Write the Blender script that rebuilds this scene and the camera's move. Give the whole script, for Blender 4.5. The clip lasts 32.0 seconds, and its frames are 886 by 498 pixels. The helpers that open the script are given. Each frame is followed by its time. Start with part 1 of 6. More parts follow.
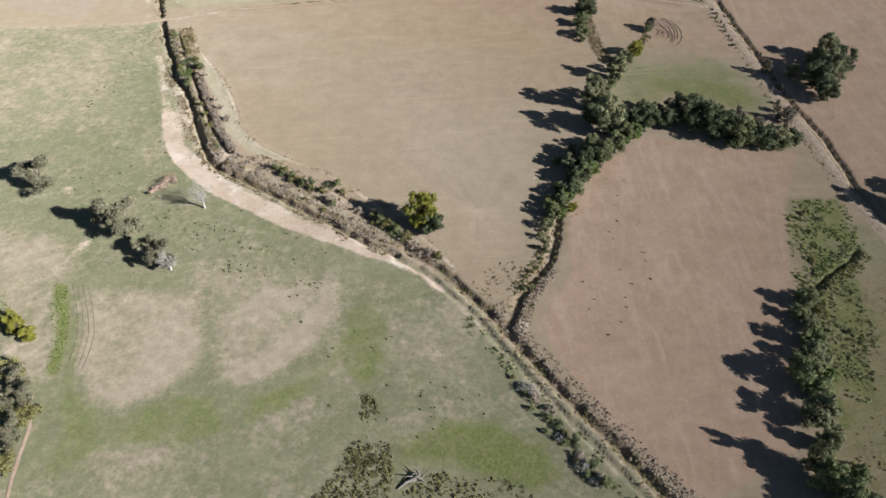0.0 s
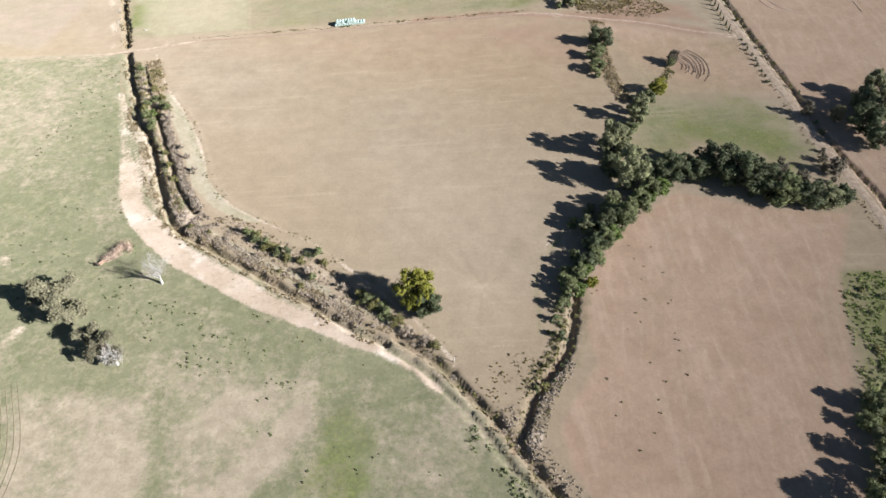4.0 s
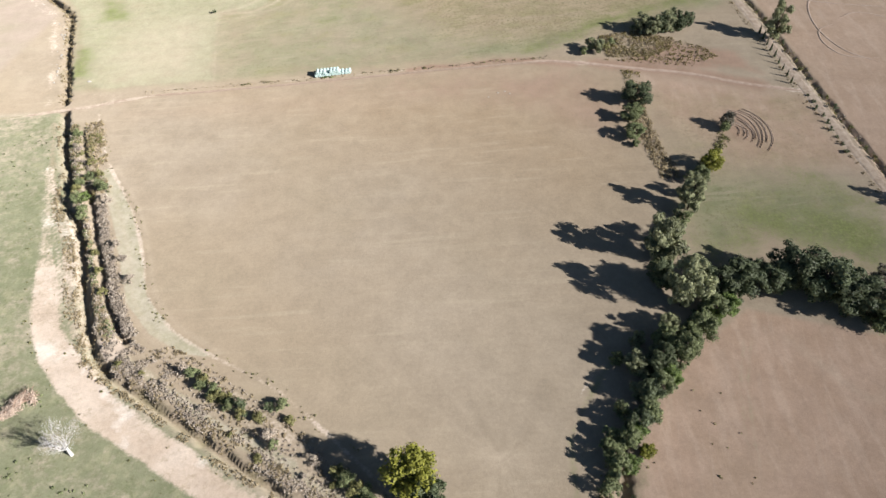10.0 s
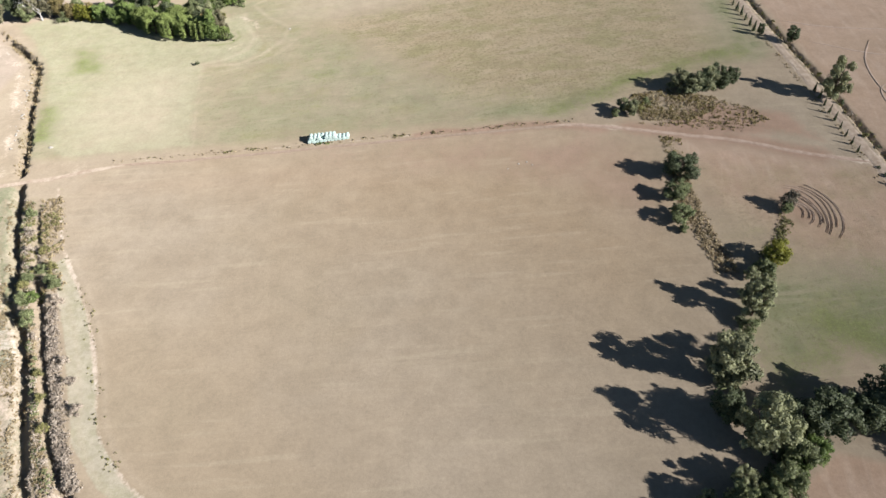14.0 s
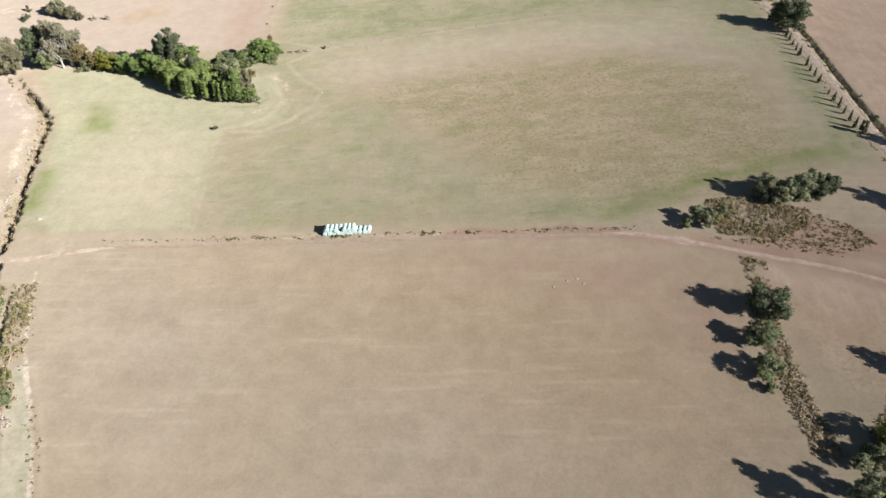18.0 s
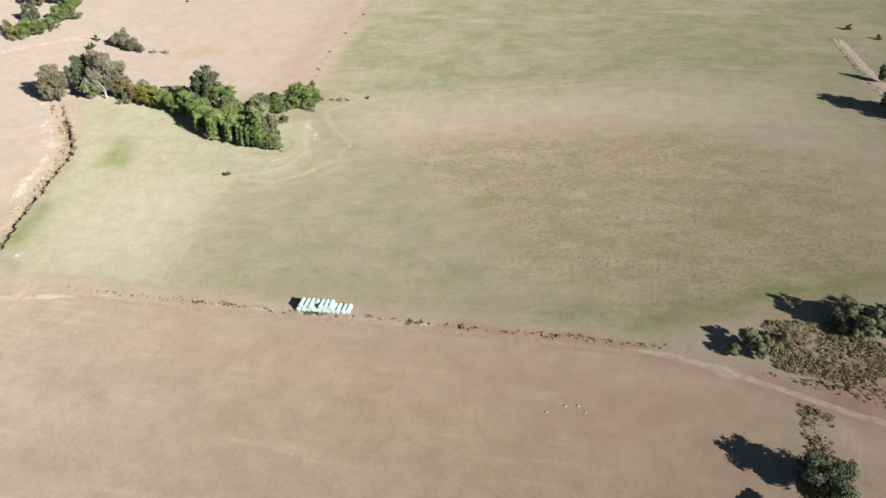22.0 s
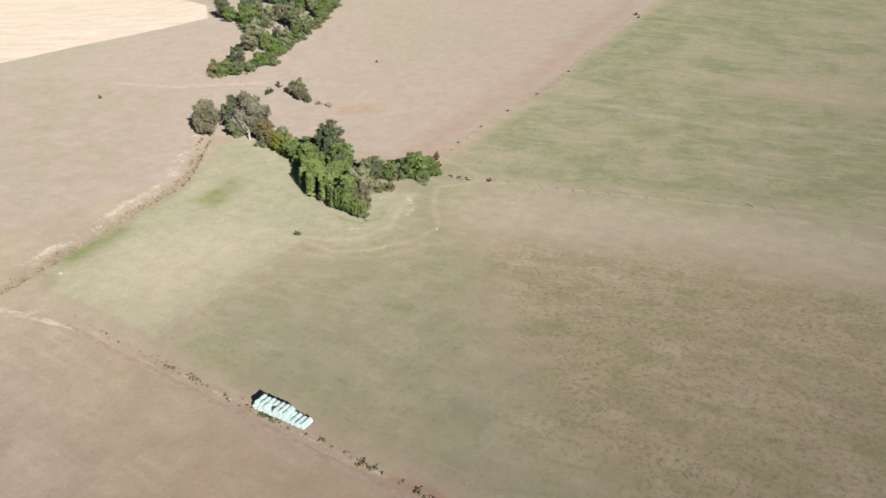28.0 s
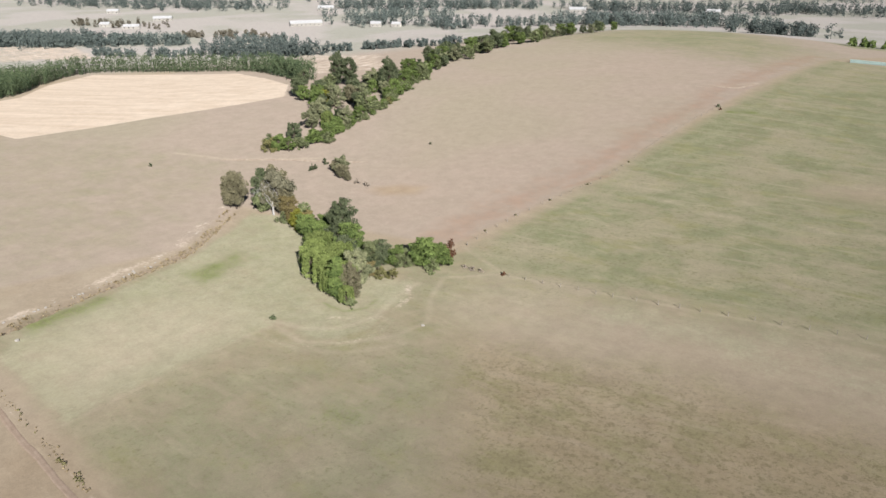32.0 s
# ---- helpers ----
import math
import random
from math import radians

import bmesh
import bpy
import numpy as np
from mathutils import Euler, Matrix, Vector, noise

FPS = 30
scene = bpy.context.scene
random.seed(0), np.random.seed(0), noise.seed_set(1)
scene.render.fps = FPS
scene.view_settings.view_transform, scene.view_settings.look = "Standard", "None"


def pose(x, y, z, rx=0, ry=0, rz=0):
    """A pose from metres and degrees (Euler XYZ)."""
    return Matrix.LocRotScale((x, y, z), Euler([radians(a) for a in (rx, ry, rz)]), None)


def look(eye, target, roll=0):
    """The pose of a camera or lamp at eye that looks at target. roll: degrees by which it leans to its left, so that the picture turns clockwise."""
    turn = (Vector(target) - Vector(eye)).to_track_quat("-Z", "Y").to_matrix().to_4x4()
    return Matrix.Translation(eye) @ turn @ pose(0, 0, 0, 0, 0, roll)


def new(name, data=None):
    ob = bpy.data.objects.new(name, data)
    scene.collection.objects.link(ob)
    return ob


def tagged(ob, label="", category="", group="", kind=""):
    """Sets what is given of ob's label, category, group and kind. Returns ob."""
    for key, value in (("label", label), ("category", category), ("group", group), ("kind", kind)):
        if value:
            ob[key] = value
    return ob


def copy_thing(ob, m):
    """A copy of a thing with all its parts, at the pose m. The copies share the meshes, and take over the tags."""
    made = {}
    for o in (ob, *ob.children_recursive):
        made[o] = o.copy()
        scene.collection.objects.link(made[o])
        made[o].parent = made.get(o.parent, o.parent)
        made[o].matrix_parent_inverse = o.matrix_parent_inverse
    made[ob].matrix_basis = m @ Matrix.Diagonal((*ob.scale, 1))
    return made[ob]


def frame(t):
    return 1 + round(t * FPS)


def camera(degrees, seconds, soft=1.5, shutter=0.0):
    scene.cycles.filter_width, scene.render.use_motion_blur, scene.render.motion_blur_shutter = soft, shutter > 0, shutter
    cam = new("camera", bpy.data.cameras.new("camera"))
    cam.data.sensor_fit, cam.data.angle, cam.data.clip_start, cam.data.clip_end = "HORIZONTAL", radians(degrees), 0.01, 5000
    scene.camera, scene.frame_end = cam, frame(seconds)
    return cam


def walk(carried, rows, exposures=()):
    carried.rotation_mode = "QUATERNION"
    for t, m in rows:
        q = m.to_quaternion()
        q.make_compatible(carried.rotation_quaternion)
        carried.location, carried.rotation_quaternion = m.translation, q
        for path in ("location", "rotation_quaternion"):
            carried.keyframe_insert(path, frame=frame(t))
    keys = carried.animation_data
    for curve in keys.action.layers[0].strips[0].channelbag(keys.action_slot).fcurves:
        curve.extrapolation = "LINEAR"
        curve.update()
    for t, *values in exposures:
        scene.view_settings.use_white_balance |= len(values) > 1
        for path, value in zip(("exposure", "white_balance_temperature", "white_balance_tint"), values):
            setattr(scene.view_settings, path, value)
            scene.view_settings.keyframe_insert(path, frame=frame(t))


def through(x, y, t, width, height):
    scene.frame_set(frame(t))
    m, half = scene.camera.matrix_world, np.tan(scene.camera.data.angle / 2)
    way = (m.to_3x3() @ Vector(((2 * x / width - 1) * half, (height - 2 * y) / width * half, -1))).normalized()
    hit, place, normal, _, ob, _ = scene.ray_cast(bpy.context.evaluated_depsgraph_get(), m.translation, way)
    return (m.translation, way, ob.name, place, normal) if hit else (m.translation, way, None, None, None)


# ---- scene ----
EXPOSURES = ((0, 0.37), (2.0, 0.65), (5, 0.77), (9, 0.755), (14, 0.73), (19, 0.65), (25, 0.35), (28, 0.13), (32, -0.03))
cam = camera(64.02, 32.0)
# seconds, place in metres, heading, tilt and roll in degrees
PATH = (
    (0, -22.84, -173.21, 160.80, -3.46, -45.95, -0.27),
    (0.5, -22.51, -168.22, 159.86, -3.49, -45.94, -0.30),
    (1, -22.21, -163.27, 158.87, -3.54, -45.95, -0.26),
    (1.5, -21.92, -158.27, 157.75, -3.57, -45.86, -0.22),
    (2, -21.63, -153.35, 156.58, -3.62, -45.86, -0.25),
    (2.5, -21.33, -148.30, 155.33, -3.63, -45.77, -0.22),
    (4.5, -19.67, -128.18, 150.77, -3.61, -45.68, -0.29),
    (5, -19.40, -123.28, 149.61, -3.63, -45.64, -0.32),
    (5.5, -19.11, -118.40, 148.44, -3.65, -45.59, -0.33),
    (6, -18.79, -113.46, 147.26, -3.64, -45.55, -0.35),
    (6.5, -18.43, -108.65, 146.10, -3.60, -45.52, -0.41),
    (7, -18.05, -103.75, 144.92, -3.59, -45.43, -0.48),
    (7.5, -17.78, -98.84, 143.80, -3.57, -45.44, -0.47),
    (8, -17.62, -93.78, 142.74, -3.62, -45.44, -0.44),
    (8.5, -17.53, -88.59, 141.67, -3.66, -45.44, -0.43),
    (9, -17.41, -83.52, 140.65, -3.67, -45.54, -0.43),
    (9.5, -17.21, -78.35, 139.53, -3.64, -45.51, -0.48),
    (10, -16.93, -73.37, 138.43, -3.60, -45.50, -0.51),
    (10.5, -16.66, -68.66, 137.38, -3.55, -45.50, -0.61),
    (11, -16.47, -63.94, 136.29, -3.53, -45.50, -0.56),
    (11.5, -16.47, -59.07, 135.21, -3.52, -45.50, -0.56),
    (12, -16.66, -54.02, 134.15, -3.53, -45.51, -0.61),
    (12.5, -16.93, -48.88, 133.15, -3.57, -45.17, -0.58),
    (13, -17.26, -43.84, 132.26, -3.65, -44.79, -0.53),
    (13.5, -17.62, -38.81, 131.44, -3.68, -44.35, -0.55),
    (14, -17.97, -33.69, 130.59, -3.63, -43.95, -0.59),
    (14.5, -18.21, -28.55, 129.69, -3.38, -43.54, -0.63),
    (15, -18.29, -23.43, 128.77, -3.06, -43.13, -0.56),
    (15.5, -18.22, -18.38, 127.87, -2.68, -42.75, -0.53),
    (17.5, -14.97, 1.49, 125.04, 0.09, -41.55, -0.02),
    (18, -12.84, 5.83, 123.87, 1.13, -41.10, 0.06),
    (18.5, -10.42, 10.03, 122.65, 2.16, -40.66, 0.13),
    (19, -7.76, 14.12, 121.30, 3.26, -40.20, 0.10),
    (19.5, -4.87, 18.10, 119.84, 4.41, -39.70, 0.08),
    (20, -1.86, 22.03, 118.26, 5.74, -39.17, 0.04),
    (20.5, 1.18, 25.92, 116.60, 7.13, -38.60, 0.01),
    (21, 4.23, 29.79, 114.93, 8.54, -38.06, -0.05),
    (21.5, 7.26, 33.68, 113.31, 9.95, -37.55, -0.11),
    (22, 10.27, 37.59, 111.79, 11.42, -37.02, -0.15),
    (22.5, 13.17, 41.56, 110.35, 13.23, -36.58, -0.15),
    (23, 16.02, 45.53, 108.89, 15.10, -36.15, -0.08),
    (23.5, 18.78, 49.48, 107.38, 17.00, -35.70, -0.13),
    (24, 21.41, 53.52, 105.83, 18.83, -35.19, -0.04),
    (24.5, 23.94, 57.55, 104.29, 20.62, -34.64, -0.06),
    (25, 26.42, 61.64, 102.76, 22.43, -34.09, -0.03),
    (25.5, 28.78, 65.82, 101.23, 24.29, -33.52, -0.05),
    (27.5, 38.08, 83.59, 96.48, 31.92, -31.11, -0.04),
    (28, 40.02, 88.19, 95.38, 33.88, -30.29, -0.15),
    (28.5, 41.90, 92.83, 94.22, 35.86, -29.40, -0.13),
    (29, 43.57, 97.49, 93.03, 37.83, -28.51, -0.18),
    (29.5, 45.05, 102.25, 91.82, 39.19, -27.63, -0.18),
    (30, 46.39, 107.07, 90.59, 39.50, -26.78, -0.19),
    (30.5, 47.54, 111.93, 89.36, 39.83, -25.84, -0.16),
    (31, 48.51, 116.64, 88.14, 40.34, -25.02, -0.17),
    (31.5, 49.36, 121.28, 86.96, 41.76, -24.16, -0.23),
    (32, 50.20, 125.77, 85.84, 43.51, -23.30, -0.22),
)
walk(cam, [(t, pose(x, y, z, 90 + tilt, 0, heading) @ pose(0, 0, 0, 0, 0, roll)) for t, x, y, z, heading, tilt, roll in PATH], EXPOSURES)
# ---- light and sky ----
SUN_AZ, SUN_EL = math.atan2(-11.0, 20.0), radians(28)
world = bpy.data.worlds.new("sky")
scene.world = world
world.use_nodes = True
wn = world.node_tree
sky = wn.nodes.new("ShaderNodeTexSky")
sky.sky_type, sky.sun_disc = "NISHITA", False
sky.sun_elevation, sky.sun_rotation = SUN_EL, math.pi / 2 - SUN_AZ
sky.air_density, sky.dust_density, sky.ozone_density = 1.0, 0.4, 3.0
wn.links.new(sky.outputs[0], wn.nodes["Background"].inputs[0])
wn.nodes["Background"].inputs[1].default_value = 0.034
sun_data = bpy.data.lights.new("sun", "SUN")
sun_data.energy, sun_data.angle, sun_data.color = 5.0, radians(0.53), (1.0, 0.966, 0.945)
sun = new("sun", sun_data)
sun_way = Vector((math.cos(SUN_AZ) * math.cos(SUN_EL), math.sin(SUN_AZ) * math.cos(SUN_EL), math.sin(SUN_EL)))
sun.matrix_world = look(sun_way * 300, (0, 0, 0))

rng = np.random.default_rng(7)


# ---- materials ----
class Nodes:
    """Short forms for building a node material."""

    def __init__(self, name):
        self.mat = bpy.data.materials.new(name)
        self.mat.use_nodes = True
        self.tree = self.mat.node_tree
        self.bsdf = self.tree.nodes["Principled BSDF"]
        self.coord = self.tree.nodes.new("ShaderNodeTexCoord").outputs["Object"]

    def add(self, kind, **inputs):
        node = self.tree.nodes.new(kind)
        for key, value in inputs.items():
            self.put(node.inputs[key.replace("_", " ")], value)
        return node

    def put(self, socket, value):
        if isinstance(value, bpy.types.NodeSocket):
            self.tree.links.new(value, socket)
        elif isinstance(value, tuple) and len(value) == 3 and socket.type == "RGBA":
            socket.default_value = (*value, 1)
        else:
            socket.default_value = value

    def math(self, op, a, b=0.0, clamp=False):
        node = self.tree.nodes.new("ShaderNodeMath")
        node.operation, node.use_clamp = op, clamp
        self.put(node.inputs[0], a), self.put(node.inputs[1], b)
        return node.outputs[0]

    def stretch(self, scale, turn=0.0, where=None):
        node = self.add("ShaderNodeMapping", Vector=where or self.coord)
        node.inputs["Scale"].default_value = scale
        node.inputs["Rotation"].default_value = (0, 0, radians(turn))
        return node.outputs[0]

    def noise(self, scale, detail=3.0, rough=0.55, where=None):
        return self.add("ShaderNodeTexNoise", Vector=where or self.coord, Scale=scale, Detail=detail, Roughness=rough).outputs["Fac"]

    def ramp(self, value, low, high, out_low=0.0, out_high=1.0):
        node = self.add("ShaderNodeMapRange", Value=value)
        node.interpolation_type = "SMOOTHSTEP"
        for n, v in zip(("From Min", "From Max", "To Min", "To Max"), (low, high, out_low, out_high)):
            self.put(node.inputs[n], v)
        return node.outputs[0]

    def mix(self, fac, a, b, how="MIX"):
        node = self.tree.nodes.new("ShaderNodeMix")
        node.data_type, node.blend_type = "RGBA", how
        for socket, value in zip((node.inputs[0], node.inputs[6], node.inputs[7]), (fac, a, b)):
            self.put(socket, value)
        return node.outputs[2]

    def shade(self, colour, amount):
        """colour times a grey value."""
        grey = self.add("ShaderNodeCombineColor", Red=amount, Green=amount, Blue=amount).outputs[0]
        return self.mix(1.0, colour, grey, "MULTIPLY")

    def attribute(self, name):
        node = self.tree.nodes.new("ShaderNodeAttribute")
        node.attribute_name = name
        return node.outputs["Fac"]

    def random(self):
        return self.tree.nodes.new("ShaderNodeObjectInfo").outputs["Random"]

    def island(self):
        return self.tree.nodes.new("ShaderNodeNewGeometry").outputs["Random Per Island"]

    def done(self, colour, rough=0.9, bump=None, depth=0.05, strength=0.6, spec=0.2):
        self.put(self.bsdf.inputs["Base Color"], colour)
        self.put(self.bsdf.inputs["Roughness"], rough)
        self.bsdf.inputs["Specular IOR Level"].default_value = spec
        self.bsdf.inputs["Diffuse Roughness"].default_value = 1.0
        if bump is not None:
            node = self.add("ShaderNodeBump", Height=bump, Strength=strength, Distance=depth)
            self.tree.links.new(node.outputs[0], self.bsdf.inputs["Normal"])
        return self.mat


def ground_material():
    n = Nodes("pasture")
    wide, mid, fine = n.noise(0.012, 4), n.noise(0.09, 5, 0.6), n.noise(1.1, 5, 0.7)
    blades = n.noise(3.2, 4, 0.75)
    edge = n.math("ADD", n.math("MULTIPLY", n.math("SUBTRACT", fine, 0.5), 0.7), n.math("MULTIPLY", n.math("SUBTRACT", mid, 0.5), 0.9))

    def mask(name, low=0.4, high=0.6, much=1.0):
        value = n.math("ADD", n.attribute(name), n.math("MULTIPLY", edge, much))
        return n.ramp(value, low, high)

    # grazed land has no rows; ploughed and sown land has
    wild, slope = n.attribute("wild"), n.attribute("slope")
    sown = n.math("SUBTRACT", 1.0, n.math("MAXIMUM", wild, slope), True)
    patch = n.noise(0.03, 5, 0.6)
    tuft = n.noise(0.30, 7, 0.72)
    drift = n.noise(0.10, 6, 0.62)
    streak = n.noise(1.0, 4, 0.6, n.stretch((0.016, 0.16, 1), -3))
    sweep = n.noise(1.0, 3, 0.55, n.stretch((0.012, 0.30, 1), -6))
    dash = n.noise(1.0, 3, 0.55, n.stretch((0.030, 0.42, 1), -4))
    rows = n.noise(1.0, 4, 0.6, n.stretch((0.34, 0.045, 1), 6))
    stain = n.noise(0.11, 5, 0.65, n.stretch((0.6, 1, 1)))
    clump = n.ramp(n.noise(0.75, 5, 0.7), 0.50, 0.68)
    dots = n.math("MULTIPLY", n.ramp(n.noise(0.85, 5, 0.7), 0.55, 0.68), n.ramp(n.noise(0.05, 3, 0.5), 0.40, 0.58, 0.25, 1.0))
    # stubble of the tan fields
    colour = n.mix(n.ramp(mid, 0.3, 0.7), (0.318, 0.262, 0.194), (0.366, 0.306, 0.232))
    colour = n.mix(n.ramp(wide, 0.35, 0.65), colour, (0.346, 0.280, 0.200))
    colour = n.mix(n.ramp(patch, 0.46, 0.70, 0, 0.20), colour, (0.268, 0.232, 0.160))
    colour = n.mix(n.ramp(tuft, 0.46, 0.72, 0, 0.15), colour, (0.262, 0.218, 0.150))
    colour = n.mix(n.math("MULTIPLY", n.ramp(streak, 0.50, 0.76, 0, 0.26), sown), colour, (0.392, 0.326, 0.238))
    colour = n.mix(n.math("MULTIPLY", n.ramp(dash, 0.56, 0.73, 0, 0.38), sown), colour, (0.424, 0.358, 0.262))
    pinkish = n.mix(n.ramp(drift, 0.35, 0.66), (0.366, 0.300, 0.244), (0.344, 0.287, 0.230))
    pinkish = n.mix(n.ramp(n.noise(0.006, 3, 0.5), 0.48, 0.66, 0, 0.8), pinkish, (0.326, 0.290, 0.214))
    colour = n.mix(n.math("MULTIPLY", slope, 0.93), colour, pinkish)
    ochre = n.mix(n.ramp(drift, 0.34, 0.66), (0.318, 0.240, 0.158), (0.362, 0.282, 0.192))
    ochre = n.mix(n.ramp(dash, 0.56, 0.72, 0, 0.45), ochre, (0.420, 0.335, 0.240))
    colour = n.mix(n.attribute("ochre"), colour, ochre)
    # red earth
    red = n.mix(n.ramp(drift, 0.28, 0.72), (0.370, 0.267, 0.194), (0.422, 0.312, 0.236))
    red = n.mix(n.ramp(patch, 0.46, 0.70, 0, 0.32), red, (0.340, 0.262, 0.184))
    red = n.mix(n.ramp(rows, 0.48, 0.68, 0, 0.6), red, (0.456, 0.350, 0.270))
    red = n.mix(n.ramp(n.noise(1.0, 4, 0.65, n.stretch((0.62, 0.030, 1), 0, n.stretch((1, 1, 1), 14))), 0.54, 0.68, 0, 0.26), red, (0.468, 0.372, 0.292))
    red = n.mix(n.ramp(tuft, 0.50, 0.72, 0, 0.26), red, (0.262, 0.192, 0.136))
    colour = n.mix(n.ramp(n.attribute("red"), 0.1, 0.9), colour, red)
    # sown grass
    green = n.mix(n.ramp(mid, 0.3, 0.72), (0.182, 0.198, 0.106), (0.266, 0.260, 0.162))
    green = n.mix(n.ramp(patch, 0.44, 0.64, 0, 0.75), green, (0.318, 0.280, 0.194))
    green = n.mix(n.ramp(streak, 0.5, 0.75, 0, 0.4), green, (0.320, 0.288, 0.196))
    green = n.mix(n.math("MULTIPLY", clump, 0.55), green, (0.136, 0.138, 0.066))
    green = n.mix(n.ramp(n.noise(0.065, 5, 0.66), 0.50, 0.64, 0, 0.55), green, (0.312, 0.274, 0.190))
    green = n.mix(n.ramp(stain, 0.50, 0.68, 0, 0.5), green, (0.236, 0.228, 0.108))
    green = n.mix(n.ramp(sweep, 0.56, 0.70, 0, 0.45), green, (0.345, 0.306, 0.214))
    mown = n.noise(1.0, 4, 0.62, n.stretch((0.010, 0.24, 1), 0, n.stretch((1, 1, 1), -11)))
    green = n.mix(n.ramp(mown, 0.52, 0.70, 0, 0.30), green, (0.366, 0.318, 0.226))
    green = n.mix(n.ramp(mown, 0.34, 0.46, 0.14, 0), green, (0.172, 0.180, 0.086))
    colour = n.mix(n.math("MULTIPLY", mask("green", 0.12, 0.95, 0.95), n.math("SUBTRACT", 1.0, wild)), colour, green)
    # grazed paddock: tufts of green between bleached grass
    bleached = n.mix(n.ramp(tuft, 0.36, 0.66), (0.338, 0.290, 0.218), (0.440, 0.378, 0.296))
    bleached = n.mix(n.ramp(n.noise(0.6, 6, 0.74), 0.52, 0.68, 0, 0.6), bleached, (0.222, 0.206, 0.118))
    grazed = n.mix(n.ramp(drift, 0.3, 0.7), (0.166, 0.180, 0.102), (0.226, 0.230, 0.146))
    grazed = n.mix(n.ramp(tuft, 0.48, 0.64, 0, 0.62), grazed, (0.292, 0.278, 0.176))
    grazed = n.mix(n.ramp(n.noise(0.9, 5, 0.72), 0.54, 0.70, 0, 0.5), grazed, (0.110, 0.128, 0.052))
    depth = n.math("ADD", n.attribute("green"), n.math("ADD", n.math("MULTIPLY", n.math("SUBTRACT", drift, 0.5), 1.7), n.math("MULTIPLY", n.math("SUBTRACT", n.noise(0.5, 6, 0.78), 0.5), 2.5)))
    depth = n.math("ADD", depth, n.math("MULTIPLY", n.math("SUBTRACT", n.noise(0.035, 4, 0.55), 0.5), 1.5))
    grazed = n.mix(n.ramp(depth, 0.05, 1.15), bleached, grazed)
    colour = n.mix(wild, colour, grazed)
    colour = n.mix(n.math("MULTIPLY", mask("pale", 0.3, 0.8, 0.8), 0.75), colour, n.mix(n.ramp(tuft, 0.4, 0.66), (0.352, 0.336, 0.232), (0.304, 0.298, 0.190)))
    berm = n.mix(n.ramp(tuft, 0.38, 0.66), (0.418, 0.376, 0.292), (0.326, 0.304, 0.210))
    colour = n.mix(mask("berm", 0.32, 0.62, 0.8), colour, berm)
    # mixed valley fields, their colour greyed to stand in for distance haze
    hazed_plain = n.mix(n.ramp(n.noise(0.008, 3, 0.5), 0.42, 0.58), (0.400, 0.368, 0.338), (0.335, 0.328, 0.280))
    colour = n.mix(n.attribute("valley"), colour, hazed_plain)
    sedge = n.mix(n.ramp(mid, 0.35, 0.7), (0.296, 0.238, 0.146), (0.366, 0.300, 0.200))
    sedge = n.mix(n.ramp(stain, 0.42, 0.62), sedge, (0.234, 0.214, 0.106))
    sedge = n.mix(n.ramp(sweep, 0.55, 0.68, 0, 0.6), sedge, (0.325, 0.262, 0.178))
    sedge = n.mix(n.ramp(tuft, 0.48, 0.66, 0, 0.34), sedge, (0.345, 0.298, 0.200))
    sedge = n.mix(n.ramp(mown, 0.52, 0.68, 0, 0.55), sedge, (0.356, 0.292, 0.204))
    sedge = n.mix(n.ramp(mown, 0.34, 0.47, 0.4, 0), sedge, (0.196, 0.170, 0.094))
    sedge = n.mix(n.ramp(n.noise(0.9, 5, 0.75), 0.48, 0.64, 0, 0.72), sedge, (0.142, 0.122, 0.058))
    colour = n.mix(n.math("MULTIPLY", mask("sedge", 0.1, 0.8, 0.9), 0.70), colour, sedge)
    colour = n.mix(n.math("MULTIPLY", n.math("MULTIPLY", dots, n.math("MAXIMUM", n.attribute("sedge"), n.math("MULTIPLY", n.attribute("green"), 0.6))), 0.62), colour, (0.105, 0.096, 0.045))
    lush = n.mix(n.ramp(fine, 0.35, 0.7), (0.128, 0.158, 0.050), (0.206, 0.228, 0.092))
    lush = n.mix(n.ramp(tuft, 0.50, 0.66, 0, 0.6), lush, (0.252, 0.236, 0.132))
    colour = n.mix(mask("lush", 0.3, 0.9, 0.9), colour, lush)
    rough = n.mix(n.ramp(fine, 0.3, 0.6), (0.160, 0.124, 0.080), (0.345, 0.280, 0.206))
    rough = n.mix(n.ramp(mid, 0.45, 0.65, 0, 0.5), rough, (0.190, 0.178, 0.092))
    colour = n.mix(mask("rough", 0.3, 0.75), colour, rough)
    # worn, bleached places with soft edges, plus the sun-opposite bright spot painted in
    worn = n.math("MULTIPLY", n.attribute("faded_and_glare"), n.math("ADD", n.ramp(tuft, 0.30, 0.70, 0.45, 1.0), n.ramp(drift, 0.3, 0.7, -0.15, 0.15)))
    colour = n.mix(worn, colour, (0.462, 0.388, 0.298))
    bare = n.mix(n.ramp(mid, 0.25, 0.75), (0.440, 0.352, 0.272), (0.560, 0.476, 0.394))
    bare = n.mix(n.ramp(n.noise(0.5, 6, 0.72), 0.50, 0.70, 0, 0.65), bare, (0.350, 0.286, 0.204))
    bare = n.mix(n.ramp(drift, 0.55, 0.68, 0, 0.8), bare, (0.640, 0.580, 0.510))
    colour = n.mix(mask("bare", 0.36, 0.70, 0.95), colour, bare)
    clay = n.mix(n.ramp(mid, 0.3, 0.7), (0.268, 0.178, 0.126), (0.345, 0.246, 0.184))
    colour = n.mix(mask("clay", 0.3, 0.9), colour, clay)
